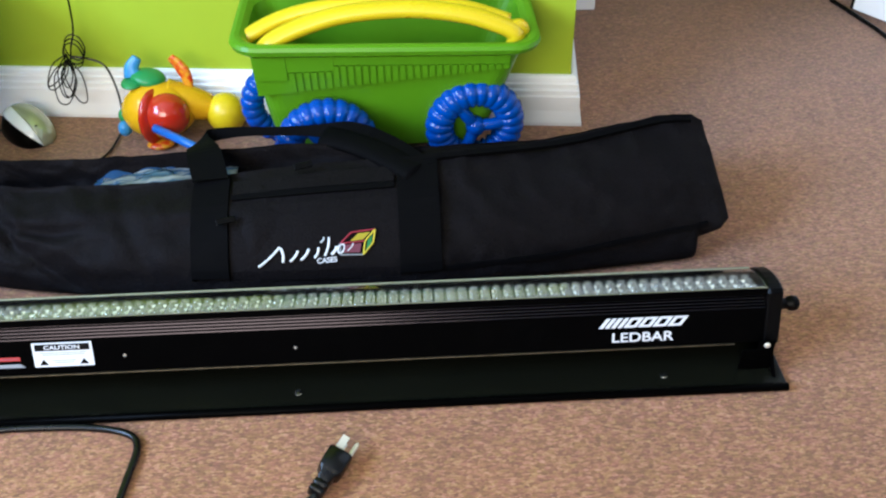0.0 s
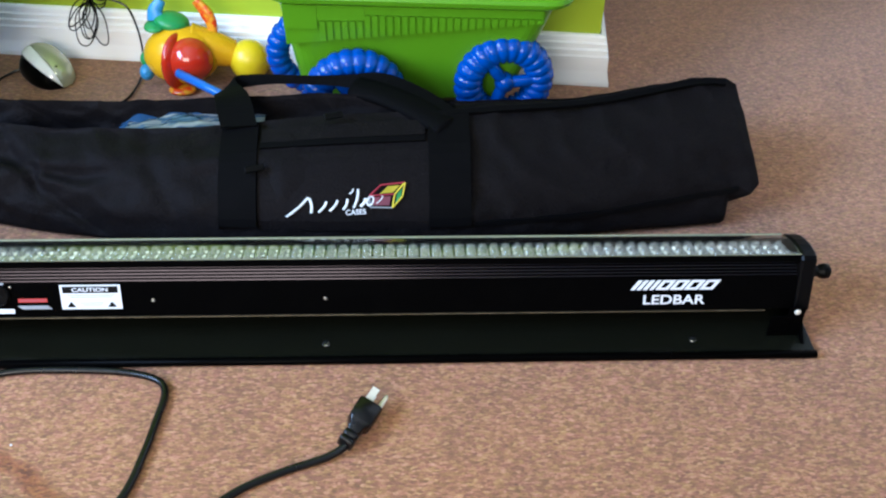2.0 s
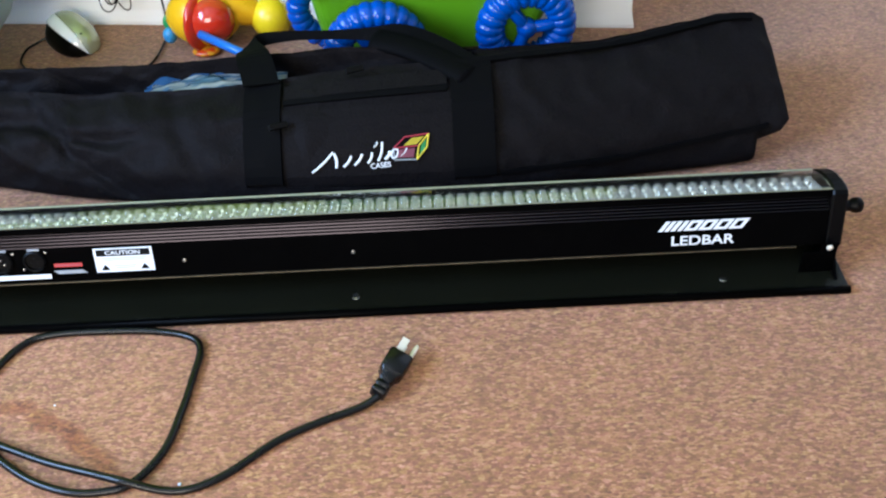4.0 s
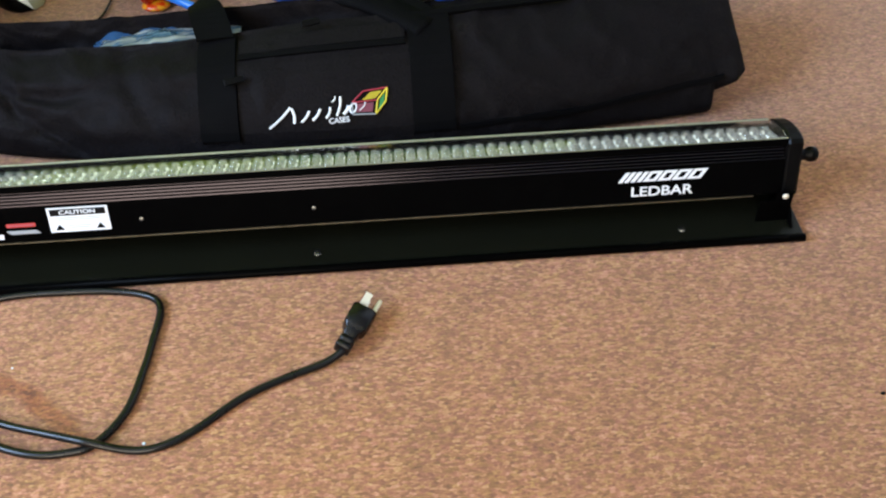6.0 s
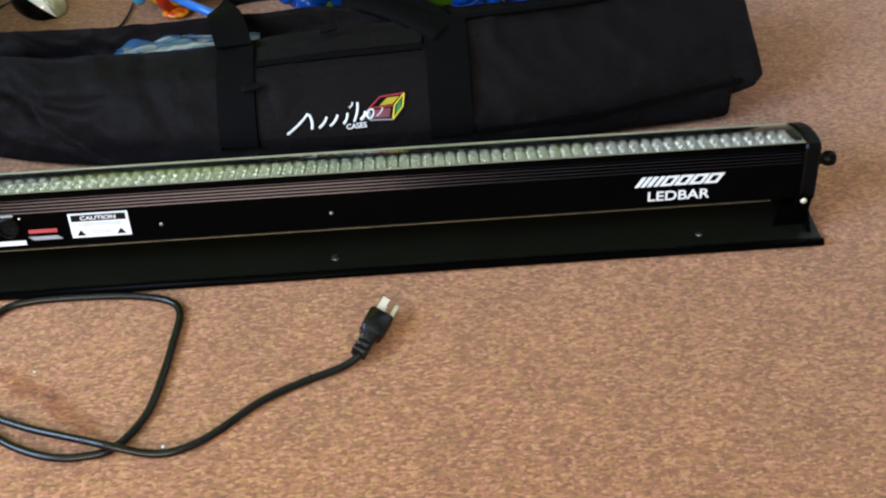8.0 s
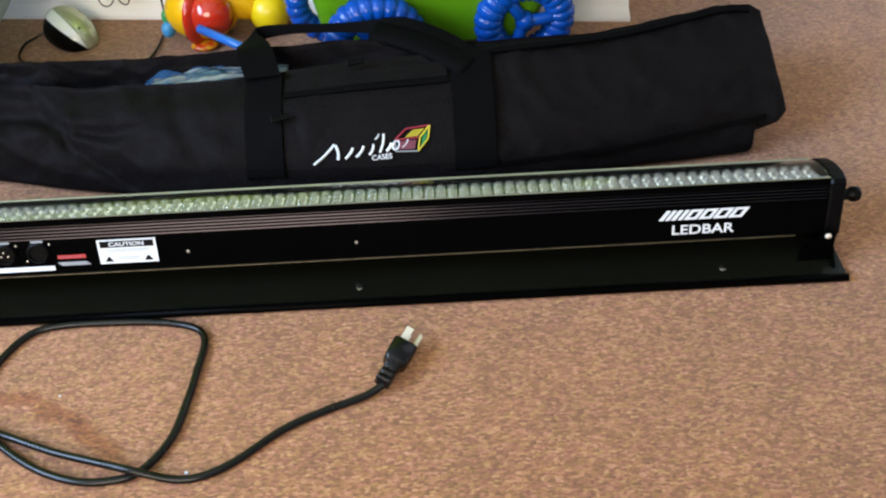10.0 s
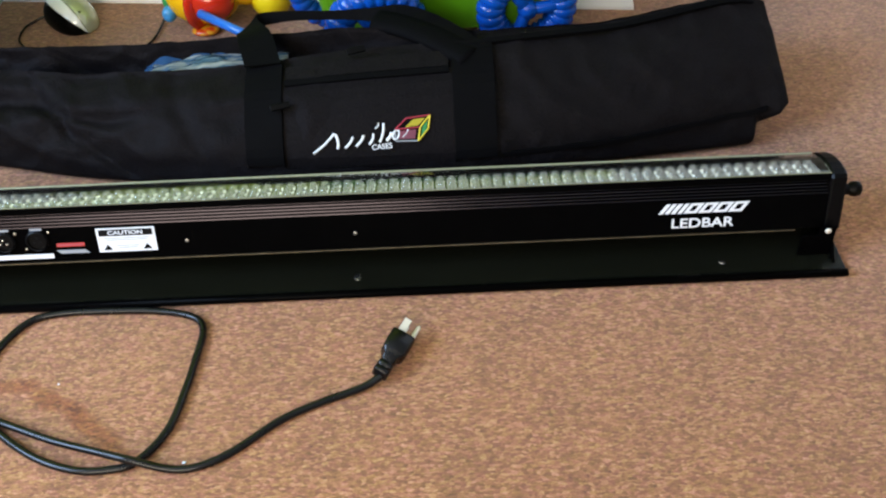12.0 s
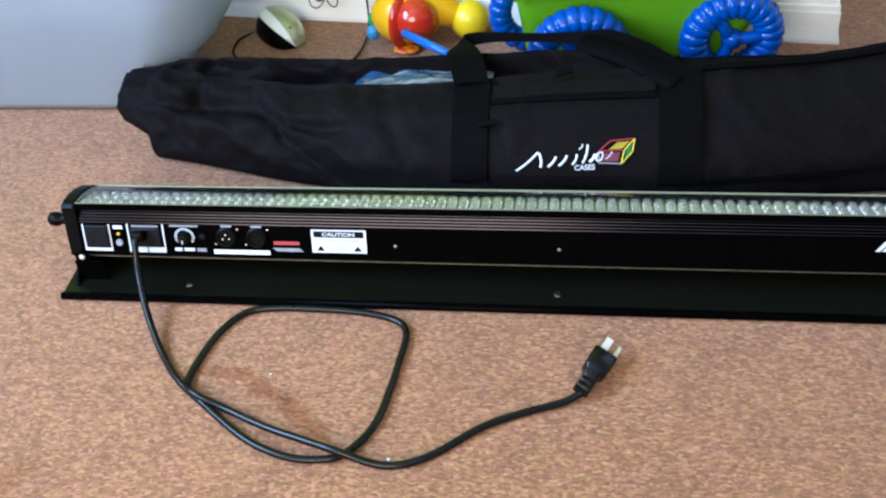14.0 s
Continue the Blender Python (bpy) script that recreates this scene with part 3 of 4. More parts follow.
part("sticker_tail", tail, PRINT_GREY, bar, "grey swoosh under the red sticker")

caution = part("caution_label", plate(0.302, 0.3605, 0.0600, 0.0945), PRINT, bar, "white warning label with a black heading")
part("label_heading", plate(0.3045, 0.358, 0.0832, 0.0925, F - 0.0005), PRINT_BLACK, caution)
lettering("CAUTION", 0.0078, LETTER(0.3312, 0.0878, F - 0.0009), PRINT, caution, label="white heading letters")
for z, a, b in ((0.0795, 0.309, 0.354), (0.0768, 0.311, 0.352), (0.0685, 0.320, 0.343), (0.0655, 0.322, 0.341)):
    part("text_line", plate(a, b, z, z + 0.0009, F - 0.0004), PRINT_GREY, caution)
for x in (0.3115, 0.351):
    bm = bmesh.new()
    va = [bm.verts.new((x + dx, F - 0.0005, z)) for dx, z in ((-0.0045, 0.0630), (0.0045, 0.0630), (0, 0.0712))]
    bm.faces.new(va)
    bmesh.ops.solidify(bm, geom=list(bm.faces), thickness=0.0004)
    part("warning_triangle", bm, PRINT_BLACK, caution)
for x in (0.391, 0.560):
    part("face_screw", lathe([(0.0, 0), (0.0022, 0), (0.0019, 0.0010), (0.0008, 0.0013), (0, 0.0009)], FACE(x, 0.0715, 0.0199), 12), SCREW, bar, "small bright steel screw")

# maker's mark as plain slanted bars and open slanted boxes, with the word below
Z_LO, Z_HI = 0.0790, 0.0930


def slanted_bars(x0, rects):
    bm = bmesh.new()
    for a0, a1, b0, b1 in rects:
        add_box(bm, x0 + a0, x0 + a1, F, F + 0.0006, Z_LO + b0, Z_LO + b1)
    for v in bm.verts:
        v.co.x += 0.55 * (v.co.z - Z_LO)
    return part("maker_mark", bm, PRINT, bar, "slanted white shape of the maker's mark")


TALL = Z_HI - Z_LO
slanted_bars(0.8640, [(0.0, 0.0042, 0, TALL), (0.0062, 0.0102, 0, TALL), (0.0122, 0.0166, 0, TALL)])
slanted_bars(0.8830, [(0.0, 0.0040, 0, TALL)])
for x, w in ((0.8890, 0.0128), (0.9036, 0.0128), (0.9182, 0.0136), (0.9336, 0.0136)):
    slanted_bars(x, [(0.0, 0.0036, 0, TALL), (w - 0.0036, w, 0, TALL), (0.0037, w - 0.0037, 0, 0.0030), (0.0037, w - 0.0037, TALL - 0.0030, TALL)])
lettering("LEDBAR", 0.0190, LETTER(0.9085, 0.0640, F) @ Matrix.Diagonal((0.93, 1, 1, 1)), PRINT, bar, label="white printed word")
for ob in bar.children:
    if ob not in BEFORE:
        ob.matrix_basis = SHEET @ ob.matrix_basis


# ---- power cord with plug ----
cordset = thing("power_cord", "black rubber power cord looped on the carpet with a three-prong plug", "power cord")
C0 = [(0.109, -0.017, 0.0265), (0.123, -0.044, 0.0135), (0.147, -0.080, 0.0062), (0.175, -0.113, 0.005), (0.210, -0.141, 0.005), (0.262, -0.179, 0.005), (0.305, -0.197, 0.005), (0.339, -0.199, 0.005), (0.364, -0.191, 0.005), (0.386, -0.159, 0.005)]
C1 = [(0.395, -0.114, 0.005), (0.399, -0.077, 0.005), (0.401, -0.039, 0.005), (0.387, -0.021, 0.005), (0.348, -0.011, 0.005), (0.297, -0.008, 0.005), (0.247, -0.009, 0.005), (0.218, -0.019, 0.005), (0.198, -0.050, 0.005)]
C2 = [(0.188, -0.088, 0.005), (0.186, -0.116, 0.006), (0.199, -0.133, 0.010), (0.236, -0.147, 0.006), (0.281, -0.166, 0.006), (0.324, -0.182, 0.009), (0.359, -0.195, 0.013), (0.393, -0.201, 0.006), (0.419, -0.200, 0.005)]
C3 = [(0.449, -0.186, 0.005), (0.490, -0.154, 0.005), (0.527, -0.1355, 0.005), (0.566, -0.121, 0.006), (0.5845, -0.1115, 0.010)]
START = [(0.0970, 0.032, 0.0680), (0.0975, 0.022, 0.0640), (0.0995, 0.008, 0.0450)]
LINE = [(x, y, z - 0.0012 if z < 0.0065 else z) for x, y, z in START + C0 + C1 + C2 + C3]
part("cord", tube(LINE, 0.0038, steps=7, sides=10), RUBBER, cordset, smooth=True)
part("inlet_plug", tilted(box(0.0900, 0.1040, -0.016, -0.0022, 0.0205, 0.0325, bevel=0.003)), BLACK_PLASTIC, cordset, "black moulded inlet plug")
P0, P1 = Vector((0.5830, -0.113, 0.009)), Vector((0.6140, -0.053, 0.0105))
along = (P1 - P0).normalized()
across = along.cross(Vector((0, 0, 1))).normalized()
upward = across.cross(along)
PM = Matrix((across, along, upward)).transposed().to_4x4()
PM.translation = P0 + Vector((0, 0, 0.003))
PM = PM @ Matrix.Rotation(radians(-72), 4, "Y")
loops = []
for s, hw, hh in ((0.0, 0.0055, 0.0055), (0.001, 0.0080, 0.0078), (0.0050, 0.0080, 0.0078), (0.0058, 0.0058, 0.0056), (0.0080, 0.0058, 0.0056), (0.0088, 0.0078, 0.0076), (0.0122, 0.0078, 0.0076),
                 (0.0130, 0.0058, 0.0056), (0.0152, 0.0058, 0.0056), (0.0160, 0.0074, 0.0072), (0.0215, 0.0072, 0.0072), (0.0255, 0.0100, 0.0108), (0.0275, 0.0112, 0.0120), (0.038, 0.0116, 0.0126), (0.048, 0.0116, 0.0128), (0.0495, 0.0108, 0.0120)):
    loops.append([PM @ Vector((hw * math.copysign(abs(math.cos(a)) ** 0.32, math.cos(a)), s, hh * math.copysign(abs(math.sin(a)) ** 0.32, math.sin(a)) + 0.001)) for a in [2 * math.pi * k / 16 for k in range(16)]])
plug = part("plug", rings(loops), RUBBER, cordset, "moulded black three-prong plug with ribbed neck", smooth=True)
for dx in (-0.00635, 0.00635):
    bm = box(dx - 0.0009, dx + 0.0009, 0.048, 0.067, 0.0012, 0.0086, bevel=0.0003)
    bmesh.ops.transform(bm, matrix=PM, verts=bm.verts)
    part("blade", bm, NICKEL, plug, "nickel blade")
part("ground_pin", lathe([(0.0024, 0.048), (0.0024, 0.067), (0.0012, 0.070), (0, 0.0705)], PM @ Matrix.Translation((0, 0, -0.0075)) @ Matrix.Rotation(radians(-90), 4, "X"), 10), NICKEL, plug)


# ---- the soft carrying case ----
# stations: x, back y, back-top (y, z), ridge (y, z), upper face (y, z), bulge (y, z), foot (y, z), dip
CASE = [
    (-0.029, 0.332, 0.334, 0.062, 0.320, 0.070, 0.306, 0.060, 0.298, 0.049, 0.308, 0.042, 0.0),
    (-0.020, 0.348, 0.350, 0.074, 0.328, 0.084, 0.300, 0.068, 0.285, 0.048, 0.296, 0.038, 0.0),
    (0.0185, 0.366, 0.362, 0.080, 0.330, 0.091, 0.288, 0.074, 0.266, 0.046, 0.274, 0.031, 0.003),
    (0.021, 0.366, 0.362, 0.080, 0.329, 0.092, 0.286, 0.074, 0.261, 0.040, 0.264, 0.000, 0.005),
    (0.080, 0.385, 0.362, 0.089, 0.308, 0.098, 0.266, 0.074, 0.246, 0.036, 0.254, 0.0, 0.014),
    (0.220, 0.385, 0.356, 0.090, 0.284, 0.092, 0.238, 0.076, 0.212, 0.034, 0.220, 0.0, 0.060),
    (0.400, 0.380, 0.346, 0.098, 0.276, 0.098, 0.226, 0.083, 0.182, 0.038, 0.192, 0.0, 0.065),
]
CASE2 = [
    (0.550, 0.370, 0.335, 0.114, 0.280, 0.114, 0.226, 0.090, 0.178, 0.038, 0.188, 0.0, 0.035),
    (0.700, 0.370, 0.322, 0.110, 0.286, 0.118, 0.230, 0.093, 0.180, 0.036, 0.190, 0.0, 0.0),
    (0.860, 0.375, 0.328, 0.112, 0.300, 0.121, 0.242, 0.095, 0.198, 0.036, 0.212, 0.0, 0.0),
    (1.000, 0.390, 0.352, 0.120, 0.328, 0.132, 0.266, 0.101, 0.224, 0.046, 0.222, 0.0, 0.0),
    (1.026, 0.388, 0.352, 0.118, 0.330, 0.133, 0.270, 0.102, 0.227, 0.047, 0.225, 0.0, 0.0),
    (1.031, 0.388, 0.352, 0.117, 0.330, 0.134, 0.272, 0.102, 0.230, 0.048, 0.248, 0.017, 0.0),
    (1.056, 0.378, 0.346, 0.113, 0.329, 0.133, 0.272, 0.096, 0.228, 0.052, 0.246, 0.033, 0.0),
    (1.067, 0.352, 0.336, 0.108, 0.324, 0.127, 0.272, 0.088, 0.238, 0.056, 0.250, 0.045, 0.0),
]
STATIONS = CASE + CASE2


def station(x):
    """All profile numbers at x, smoothly between the stations."""
    xs = [s[0] for s in STATIONS]
    x = min(max(x, xs[0]), xs[-1])
    reach = min(0.027, 0.001 + 0.5 * max(0.0, min(x - 0.03, 1.01 - x)))
    out = []
    for k in range(1, len(STATIONS[0])):
        col = [s[k] for s in STATIONS]
        out.append(float(sum(np.interp(x + d * reach, xs, col) for d in (-1, -0.5, 0, 0.5, 1)) / 5))
    return out


def case_loop(x):
    yb, yt, zt, yr, zr, ym, zm, yf, zf, y0, z0, dip = station(x)
    if dip > 0.002:
        top = [(yt, zt), (yt - 0.006, zt + 0.002), (yt - 0.010, zt - dip * 0.5), ((yt + yr) / 2, max(zt - dip, 0.02)), (yr + 0.014, zr - dip * 0.5), (yr + 0.007, zr + 0.001)]
    else:
        top = [(yt, zt), (yt * 0.8 + yr * 0.2, zt * 0.8 + zr * 0.2 + 0.001), (yt * 0.6 + yr * 0.4, zt * 0.6 + zr * 0.4), (yt * 0.4 + yr * 0.6, zt * 0.4 + zr * 0.6), (yt * 0.25 + yr * 0.75, zt * 0.25 + zr * 0.75), (yr + 0.004, zr + 0.002)]
    return [(yb, z0), (yb + 0.006, zt * 0.5)] + top + [(yr, zr), (ym, zm), (yf, zf), (y0, z0)]


def case_face(x, v):
    """A point of the front: v 0 at the ridge, 1 at the upper face, 2 at the bulge, with its outward normal."""
    def at(xx, vv):
        _, _, _, yr, zr, ym, zm, yf, zf, _, _, _ = station(xx)
        p = smooth_line([(0, yr, zr), (0, ym, zm), (0, yf, zf), (0, station(xx)[9], station(xx)[10])], 20)
        k = min(max(vv, 0), 2.9) * 20
        i = int(k)
        q = p[i].lerp(p[i + 1], k - i)
        return Vector((xx, q.y, q.z))
    p = at(x, v)
    n = (at(x + 0.004, v) - at(x - 0.004, v)).cross(at(x, v + 0.08) - at(x, v - 0.08))
    n.normalize()
    if n.z < 0:
        n = -n
    return p, n


def lean(q):
    """How far the upper edge of the right end slumps inwards."""
    return 0.26 * max(0.0, q.z - 0.05) * max(0.0, min(1.0, (q.x - 0.90) / 0.14))


case = thing("carrying_case", "long soft black nylon carrying case, half unzipped on the carpet", "bag")
xs = [-0.029 + 1.096 * k / 220 for k in range(221)]
xs = sorted(set(xs + [s[0] for s in STATIONS]))
loops = []
for x in xs:
    key = [Vector((x, y, z)) for y, z in case_loop(x)]
    fine = smooth_line(key + [key[0]], 10)[:-1]
    ridge = station(x)
    row = []
    for p in fine:
        w = noise.noise(Vector((p.x * 9, p.y * 22, p.z * 26))) * 0.006 + noise.noise(Vector((p.x * 26 + 7, p.y * 40, p.z * 40))) * 0.003
        fold = 0.35 - abs(noise.noise(Vector((p.x * 11 + p.z * 9, p.y * 16 - 3, p.z * 20 + p.x * 6))))
        fold2 = 0.3 - abs(noise.noise(Vector((p.x * 24 - p.z * 16, p.y * 30 + 5, p.z * 34))))
        w += 0.013 * max(fold, 0.0) - 0.0020 + 0.007 * max(fold2, 0.0)
        left = 0.8 + 1.2 * max(0.0, min(1.0, (0.42 - p.x) / 0.4))
        low = min(1.0, p.z / 0.02)
        crease = -0.005 * max(0.0, 1 - abs(p.x - 0.20 + 1.6 * (p.z - 0.07)) / 0.014) - 0.008 * max(0.0, 1 - abs(p.x - 0.075 - 0.9 * (p.z - 0.07)) / 0.012) - 0.004 * max(0.0, 1 - abs(p.x - 0.365 + 0.8 * (p.z - 0.06)) / 0.018)
        crease += 0.004 * max(0.0, 1 - abs(p.z - 0.058 - 0.10 * (p.x - 0.1)) / 0.012) * max(0.0, 1 - abs(p.x - 0.16) / 0.16)
        if p.y < ridge[3] and p.x < 0.36:
            crease -= 0.014 * max(0.0, 1 - abs(p.z - ridge[4] + 0.017 + 0.004 * math.sin(p.x * 30)) / 0.007) * min(1.0, (0.36 - p.x) / 0.12) * min(1.0, max(0.0, p.x) / 0.05)
            crease -= 0.013 * max(0.0, 1 - abs(p.x - 0.208 + 0.3 * (p.z - 0.07)) / 0.010) * max(0.0, 1 - abs(p.z - 0.066) / 0.016)
            crease -= 0.020 * math.exp(-((p.x - 0.095) / 0.016) ** 2 - ((p.z - ridge[4] + 0.016) / 0.010) ** 2)
            crease += 0.008 * math.exp(-((p.x - 0.060 + 0.7 * (p.z - 0.06)) / 0.012) ** 2)
        row.append(p + Vector((0, -0.6, 0.75)) * (w * left + crease) * low)
    for q in row:
        q.z = max(q.z, 0.0)
        q.x -= lean(q)
    loops.append(row)
shell = part("shell", rings(loops), NYLON, case, smooth=True)


def patch(name, x0, x1, v0, v1, lift, material, label="", nx=10, nv=8, parent=None, thick=0.0012, slant=0.0):
    """A piece of cloth or print that follows the front of the case."""
    rows_out, rows_in = [], []
    for i in range(nx + 1):
        a, b = [], []
        for j in range(nv + 1):
            v = v0 + (v1 - v0) * j / nv
            x = x0 + (x1 - x0) * i / nx + slant * (v - v0)
            p, n = case_face(x, v)
            p.x -= lean(p)
            a.append(p + n * (lift + thick))
            b.append(p + n * (lift - 0.004))
        rows_out.append(a)
        rows_in.append(b)
    loops = [a + list(reversed(b)) for a, b in zip(rows_out, rows_in)]
    return part(name, rings(loops), material, parent or case, label, smooth=False)


patch("front_pocket", 0.472, 0.668, 0.62, 2.35, 0.0024, NYLON, "flat zipped front pocket")
patch("pocket_flap", 0.474, 0.664, 0.22, 0.56, 0.0025, NYLON, "stitched seam panel over the pocket")
patch("pocket_zip", 0.474, 0.664, 0.60, 0.70, 0.0055, WEBBING, "zip along the pocket's top")
patch("ridge_piping", 0.69, 1.05, -0.0, 0.16, 0.0065, WEBBING, "piped seam along the top edge", nx=24, nv=3)
patch("lower_piping", 0.72, 1.04, 1.98, 2.08, 0.0035, WEBBING, "piped lower seam", nx=24, nv=3)
patch("strap", 0.428, 0.471, 0.0, 2.5, 0.006, WEBBING, "flat black webbing strap", nx=3, nv=16)
patch("strap", 0.668, 0.716, 0.0, 2.5, 0.006, WEBBING, "flat black webbing strap", nx=3, nv=16)


def band(name, pts, widths, material, label, parent, thick=0.0025, steps=6):
    """A webbing band along points; widths: a vector across it at each point."""
    line, ws = smooth_line(pts, steps), smooth_line(widths, steps)
    loops = []
    for i, (p, w) in enumerate(zip(line, ws)):
        d = line[min(i + 1, len(line) - 1)] - line[max(i - 1, 0)]
        n = d.cross(w).normalized() * thick / 2
        loops.append([p - w / 2 + n, p + w / 2 + n, p + w / 2 - n, p - w / 2 - n])
    return part(name, rings(loops), material, parent, label)


band("carry_handle", [(0.448, 0.268, 0.112), (0.436, 0.310, 0.124), (0.424, 0.345, 0.116), (0.432, 0.364, 0.113), (0.470, 0.370, 0.114), (0.520, 0.368, 0.114), (0.570, 0.362, 0.116), (0.610, 0.346, 0.121), (0.650, 0.310, 0.121), (0.690, 0.270, 0.118)],
     [(0.042, 0.004, 0.0), (0.040, 0.006, 0.004), (0.024, 0.010, 0.010), (0.004, 0.010, 0.014), (0.001, 0.006, 0.011), (0.0, 0.005, 0.010), (0.003, 0.010, 0.012), (0.014, 0.026, 0.014), (0.034, 0.030, 0.008), (0.048, 0.006, 0.004)],
     WEBBING, "padded black carry handle standing up in a loop", case)
part("handle_wrap", tube([(0.580, 0.350, 0.115), (0.615, 0.332, 0.116), (0.655, 0.300, 0.116), (0.692, 0.266, 0.112)], 0.021, sides=12, flat=0.45), WEBBING, case, "folded grip flap of the handle", smooth=True)
for x, v in ((0.472, 1.10), (0.560, 0.1)):
    p, n = case_face(x, v)
    bm = box(-0.013, 0.009, -0.0036, 0.0036, -0.0020, 0.0026, bevel=0.0010)
    bmesh.ops.transform(bm, matrix=Matrix.Translation(p + n * 0.012) @ Matrix.Rotation(radians(18), 4, "Z") @ Matrix.Rotation(radians(45), 4, "X"), verts=bm.verts)
    part("zip_pull", bm, BLACK_PLASTIC, case, "black metal zip pull")

# stitched badge: plain white strokes and an open coloured box
def stroke(pts, width, material, lift=0.0062, name="badge_stroke", label=""):
    ps = [case_face(x, v) for x, v in pts]
    loops = []
    for i, (p, n) in enumerate(ps):
        d = (ps[min(i + 1, len(ps) - 1)][0] - ps[max(i - 1, 0)][0]).normalized()
        s = d.cross(n).normalized() * width / 2
        loops.append([p + n * lift - s, p + n * (lift + 0.0008), p + n * lift + s, p + n * (lift - 0.002)])
    return part(name, rings(loops), material, case, label)


def badge_xy(u, w):
    """Badge space to the case's front: u 0..1 along, w 0 (foot) .. 1 (head)."""
    return 0.505 + 0.139 * u + 0.006 * w, 1.86 - 0.20 * u - 0.40 * w


def badge_line(pts, width, material, label=""):
    return stroke([badge_xy(u, w) for u, w in pts], width, material, label=label)


for u0, w0, u1, w1, width in ((0.00, 0.06, 0.15, 0.74, 0.0026), (0.16, 0.70, 0.20, 0.12, 0.0030), (0.26, 0.12, 0.31, 0.50, 0.0028), (0.35, 0.12, 0.40, 0.50, 0.0028),
                             (0.46, 0.12, 0.48, 0.50, 0.0026), (0.49, 0.66, 0.51, 0.84, 0.0018), (0.545, 0.14, 0.555, 0.80, 0.0026), (0.60, 0.16, 0.63, 0.44, 0.0032), (0.73, 0.20, 0.77, 0.44, 0.0020)):
    pts = [(u0 + (u1 - u0) * t + 0.012 * math.sin(math.pi * t), w0 + (w1 - w0) * t) for t in (0, 0.25, 0.5, 0.75, 1)]
    badge_line(pts, width, PRINT, "white stitched stroke")
for u, w in ((0.675, 0.32),):
    badge_line([(u + 0.027 * math.cos(a), w + 0.16 * math.sin(a)) for a in [2 * math.pi * k / 12 for k in range(13)]], 0.0022, PRINT, "white stitched round")
R0, R1, R2, R3 = (0.72, 0.54), (0.80, 0.86), (1.00, 0.83), (0.93, 0.48)
L1, L2, L3 = (1.00, 0.38), (0.93, 0.00), (0.74, 0.12)
for a, b, m in ((R0, R1, PRINT_MAROON), (R1, R2, PRINT_MAROON), (R0, R3, PRINT_MAROON), (R3, R2, PRINT_YELLOW), (R2, L1, PRINT_YELLOW), (L1, L2, PRINT_YELLOW), (L2, R3, PRINT_YELLOW), (R0, L3, PRINT_GREY), (L3, L2, PRINT_GREY)):
    badge_line([(u - 0.06, w - 0.03) for u, w in (a, ((a[0] + b[0]) / 2, (a[1] + b[1]) / 2), b)], 0.0018, m, "coloured stitched edge of the badge")
for corners, m in ((((0.80, 0.56), (0.86, 0.78), (0.96, 0.76), (0.91, 0.54)), PRINT_YELLOW), (((0.948, 0.14), (0.948, 0.48), (0.985, 0.66), (0.985, 0.36)), PRINT_GREEN), (((0.76, 0.18), (0.76, 0.46), (0.90, 0.42), (0.90, 0.10)), PRINT_PINK)):
    bm = bmesh.new()
    vs = []
    for u, w in corners:
        p, n = case_face(*badge_xy(u - 0.06, w - 0.03))
        vs.append(bm.verts.new(p + n * 0.0066))
    bm.faces.new(vs)
    bmesh.ops.solidify(bm, geom=list(bm.faces), thickness=0.0006)
    part("badge_fill", bm, m, case, "coloured stitched field of the badge")
p, n = case_face(*badge_xy(0.57, -0.04))
px, _ = case_face(*badge_xy(0.67, -0.06))
ax = (px - p).normalized()
ay = n.cross(ax)
TM = Matrix((ax, ay, n)).transposed().to_4x4()
TM.translation = p + n * 0.0068
lettering("CASES", 0.0084, TM, PRINT, case, label="small white stitched word")

# crumpled clear plastic film in the open mouth of the case
film_bag = thing("plastic_film", "crumpled clear bluish plastic film inside the open case", "plastic film")
loops = []
for i in range(41):
    x = 0.298 + 0.172 * i / 40
    row = []
    for j in range(13):
        y = 0.290 + 0.054 * j / 12
        z = 0.071 + 0.012 * min(1, i / 16) + 0.005 * math.sin(math.pi * j / 12) + 0.004 * noise.noise(Vector((x * 26 + y * 30, y * 40 - x * 18, 3)))
        z += 0.008 * (0.25 - abs(noise.noise(Vector((x * 34 + y * 50, 60 * y - 26 * x, 7)))))
        row.append((x, y, z))
    loops.append(row)
bm = rings(loops, wrap=False)
bmesh.ops.solidify(bm, geom=list(bm.faces), thickness=0.001)
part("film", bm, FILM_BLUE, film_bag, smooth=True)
loops = []
for i in range(31):
    x = 0.288 + 0.115 * i / 30
    loops.append([(x, 0.300 + 0.050 * j / 10, 0.070 + 0.013 * j / 10 * min(1, i / 20) + 0.006 * noise.noise(Vector((x * 40, j * 0.5, 2))) + 0.008 * (0.5 - abs(i / 15 - 1) * 0.5)) for j in range(11)])
bm = rings(loops, wrap=False)
bmesh.ops.solidify(bm, geom=list(bm.faces), thickness=0.001)
part("blue_layer", bm, FILM_DEEP, film_bag, "blue crumpled layer of the film", smooth=True)


# ---- toy wagon ----
wagon = thing("toy_wagon", "green plastic toy wagon with blue ribbed wheels beside the lime wall", "toy wagon")


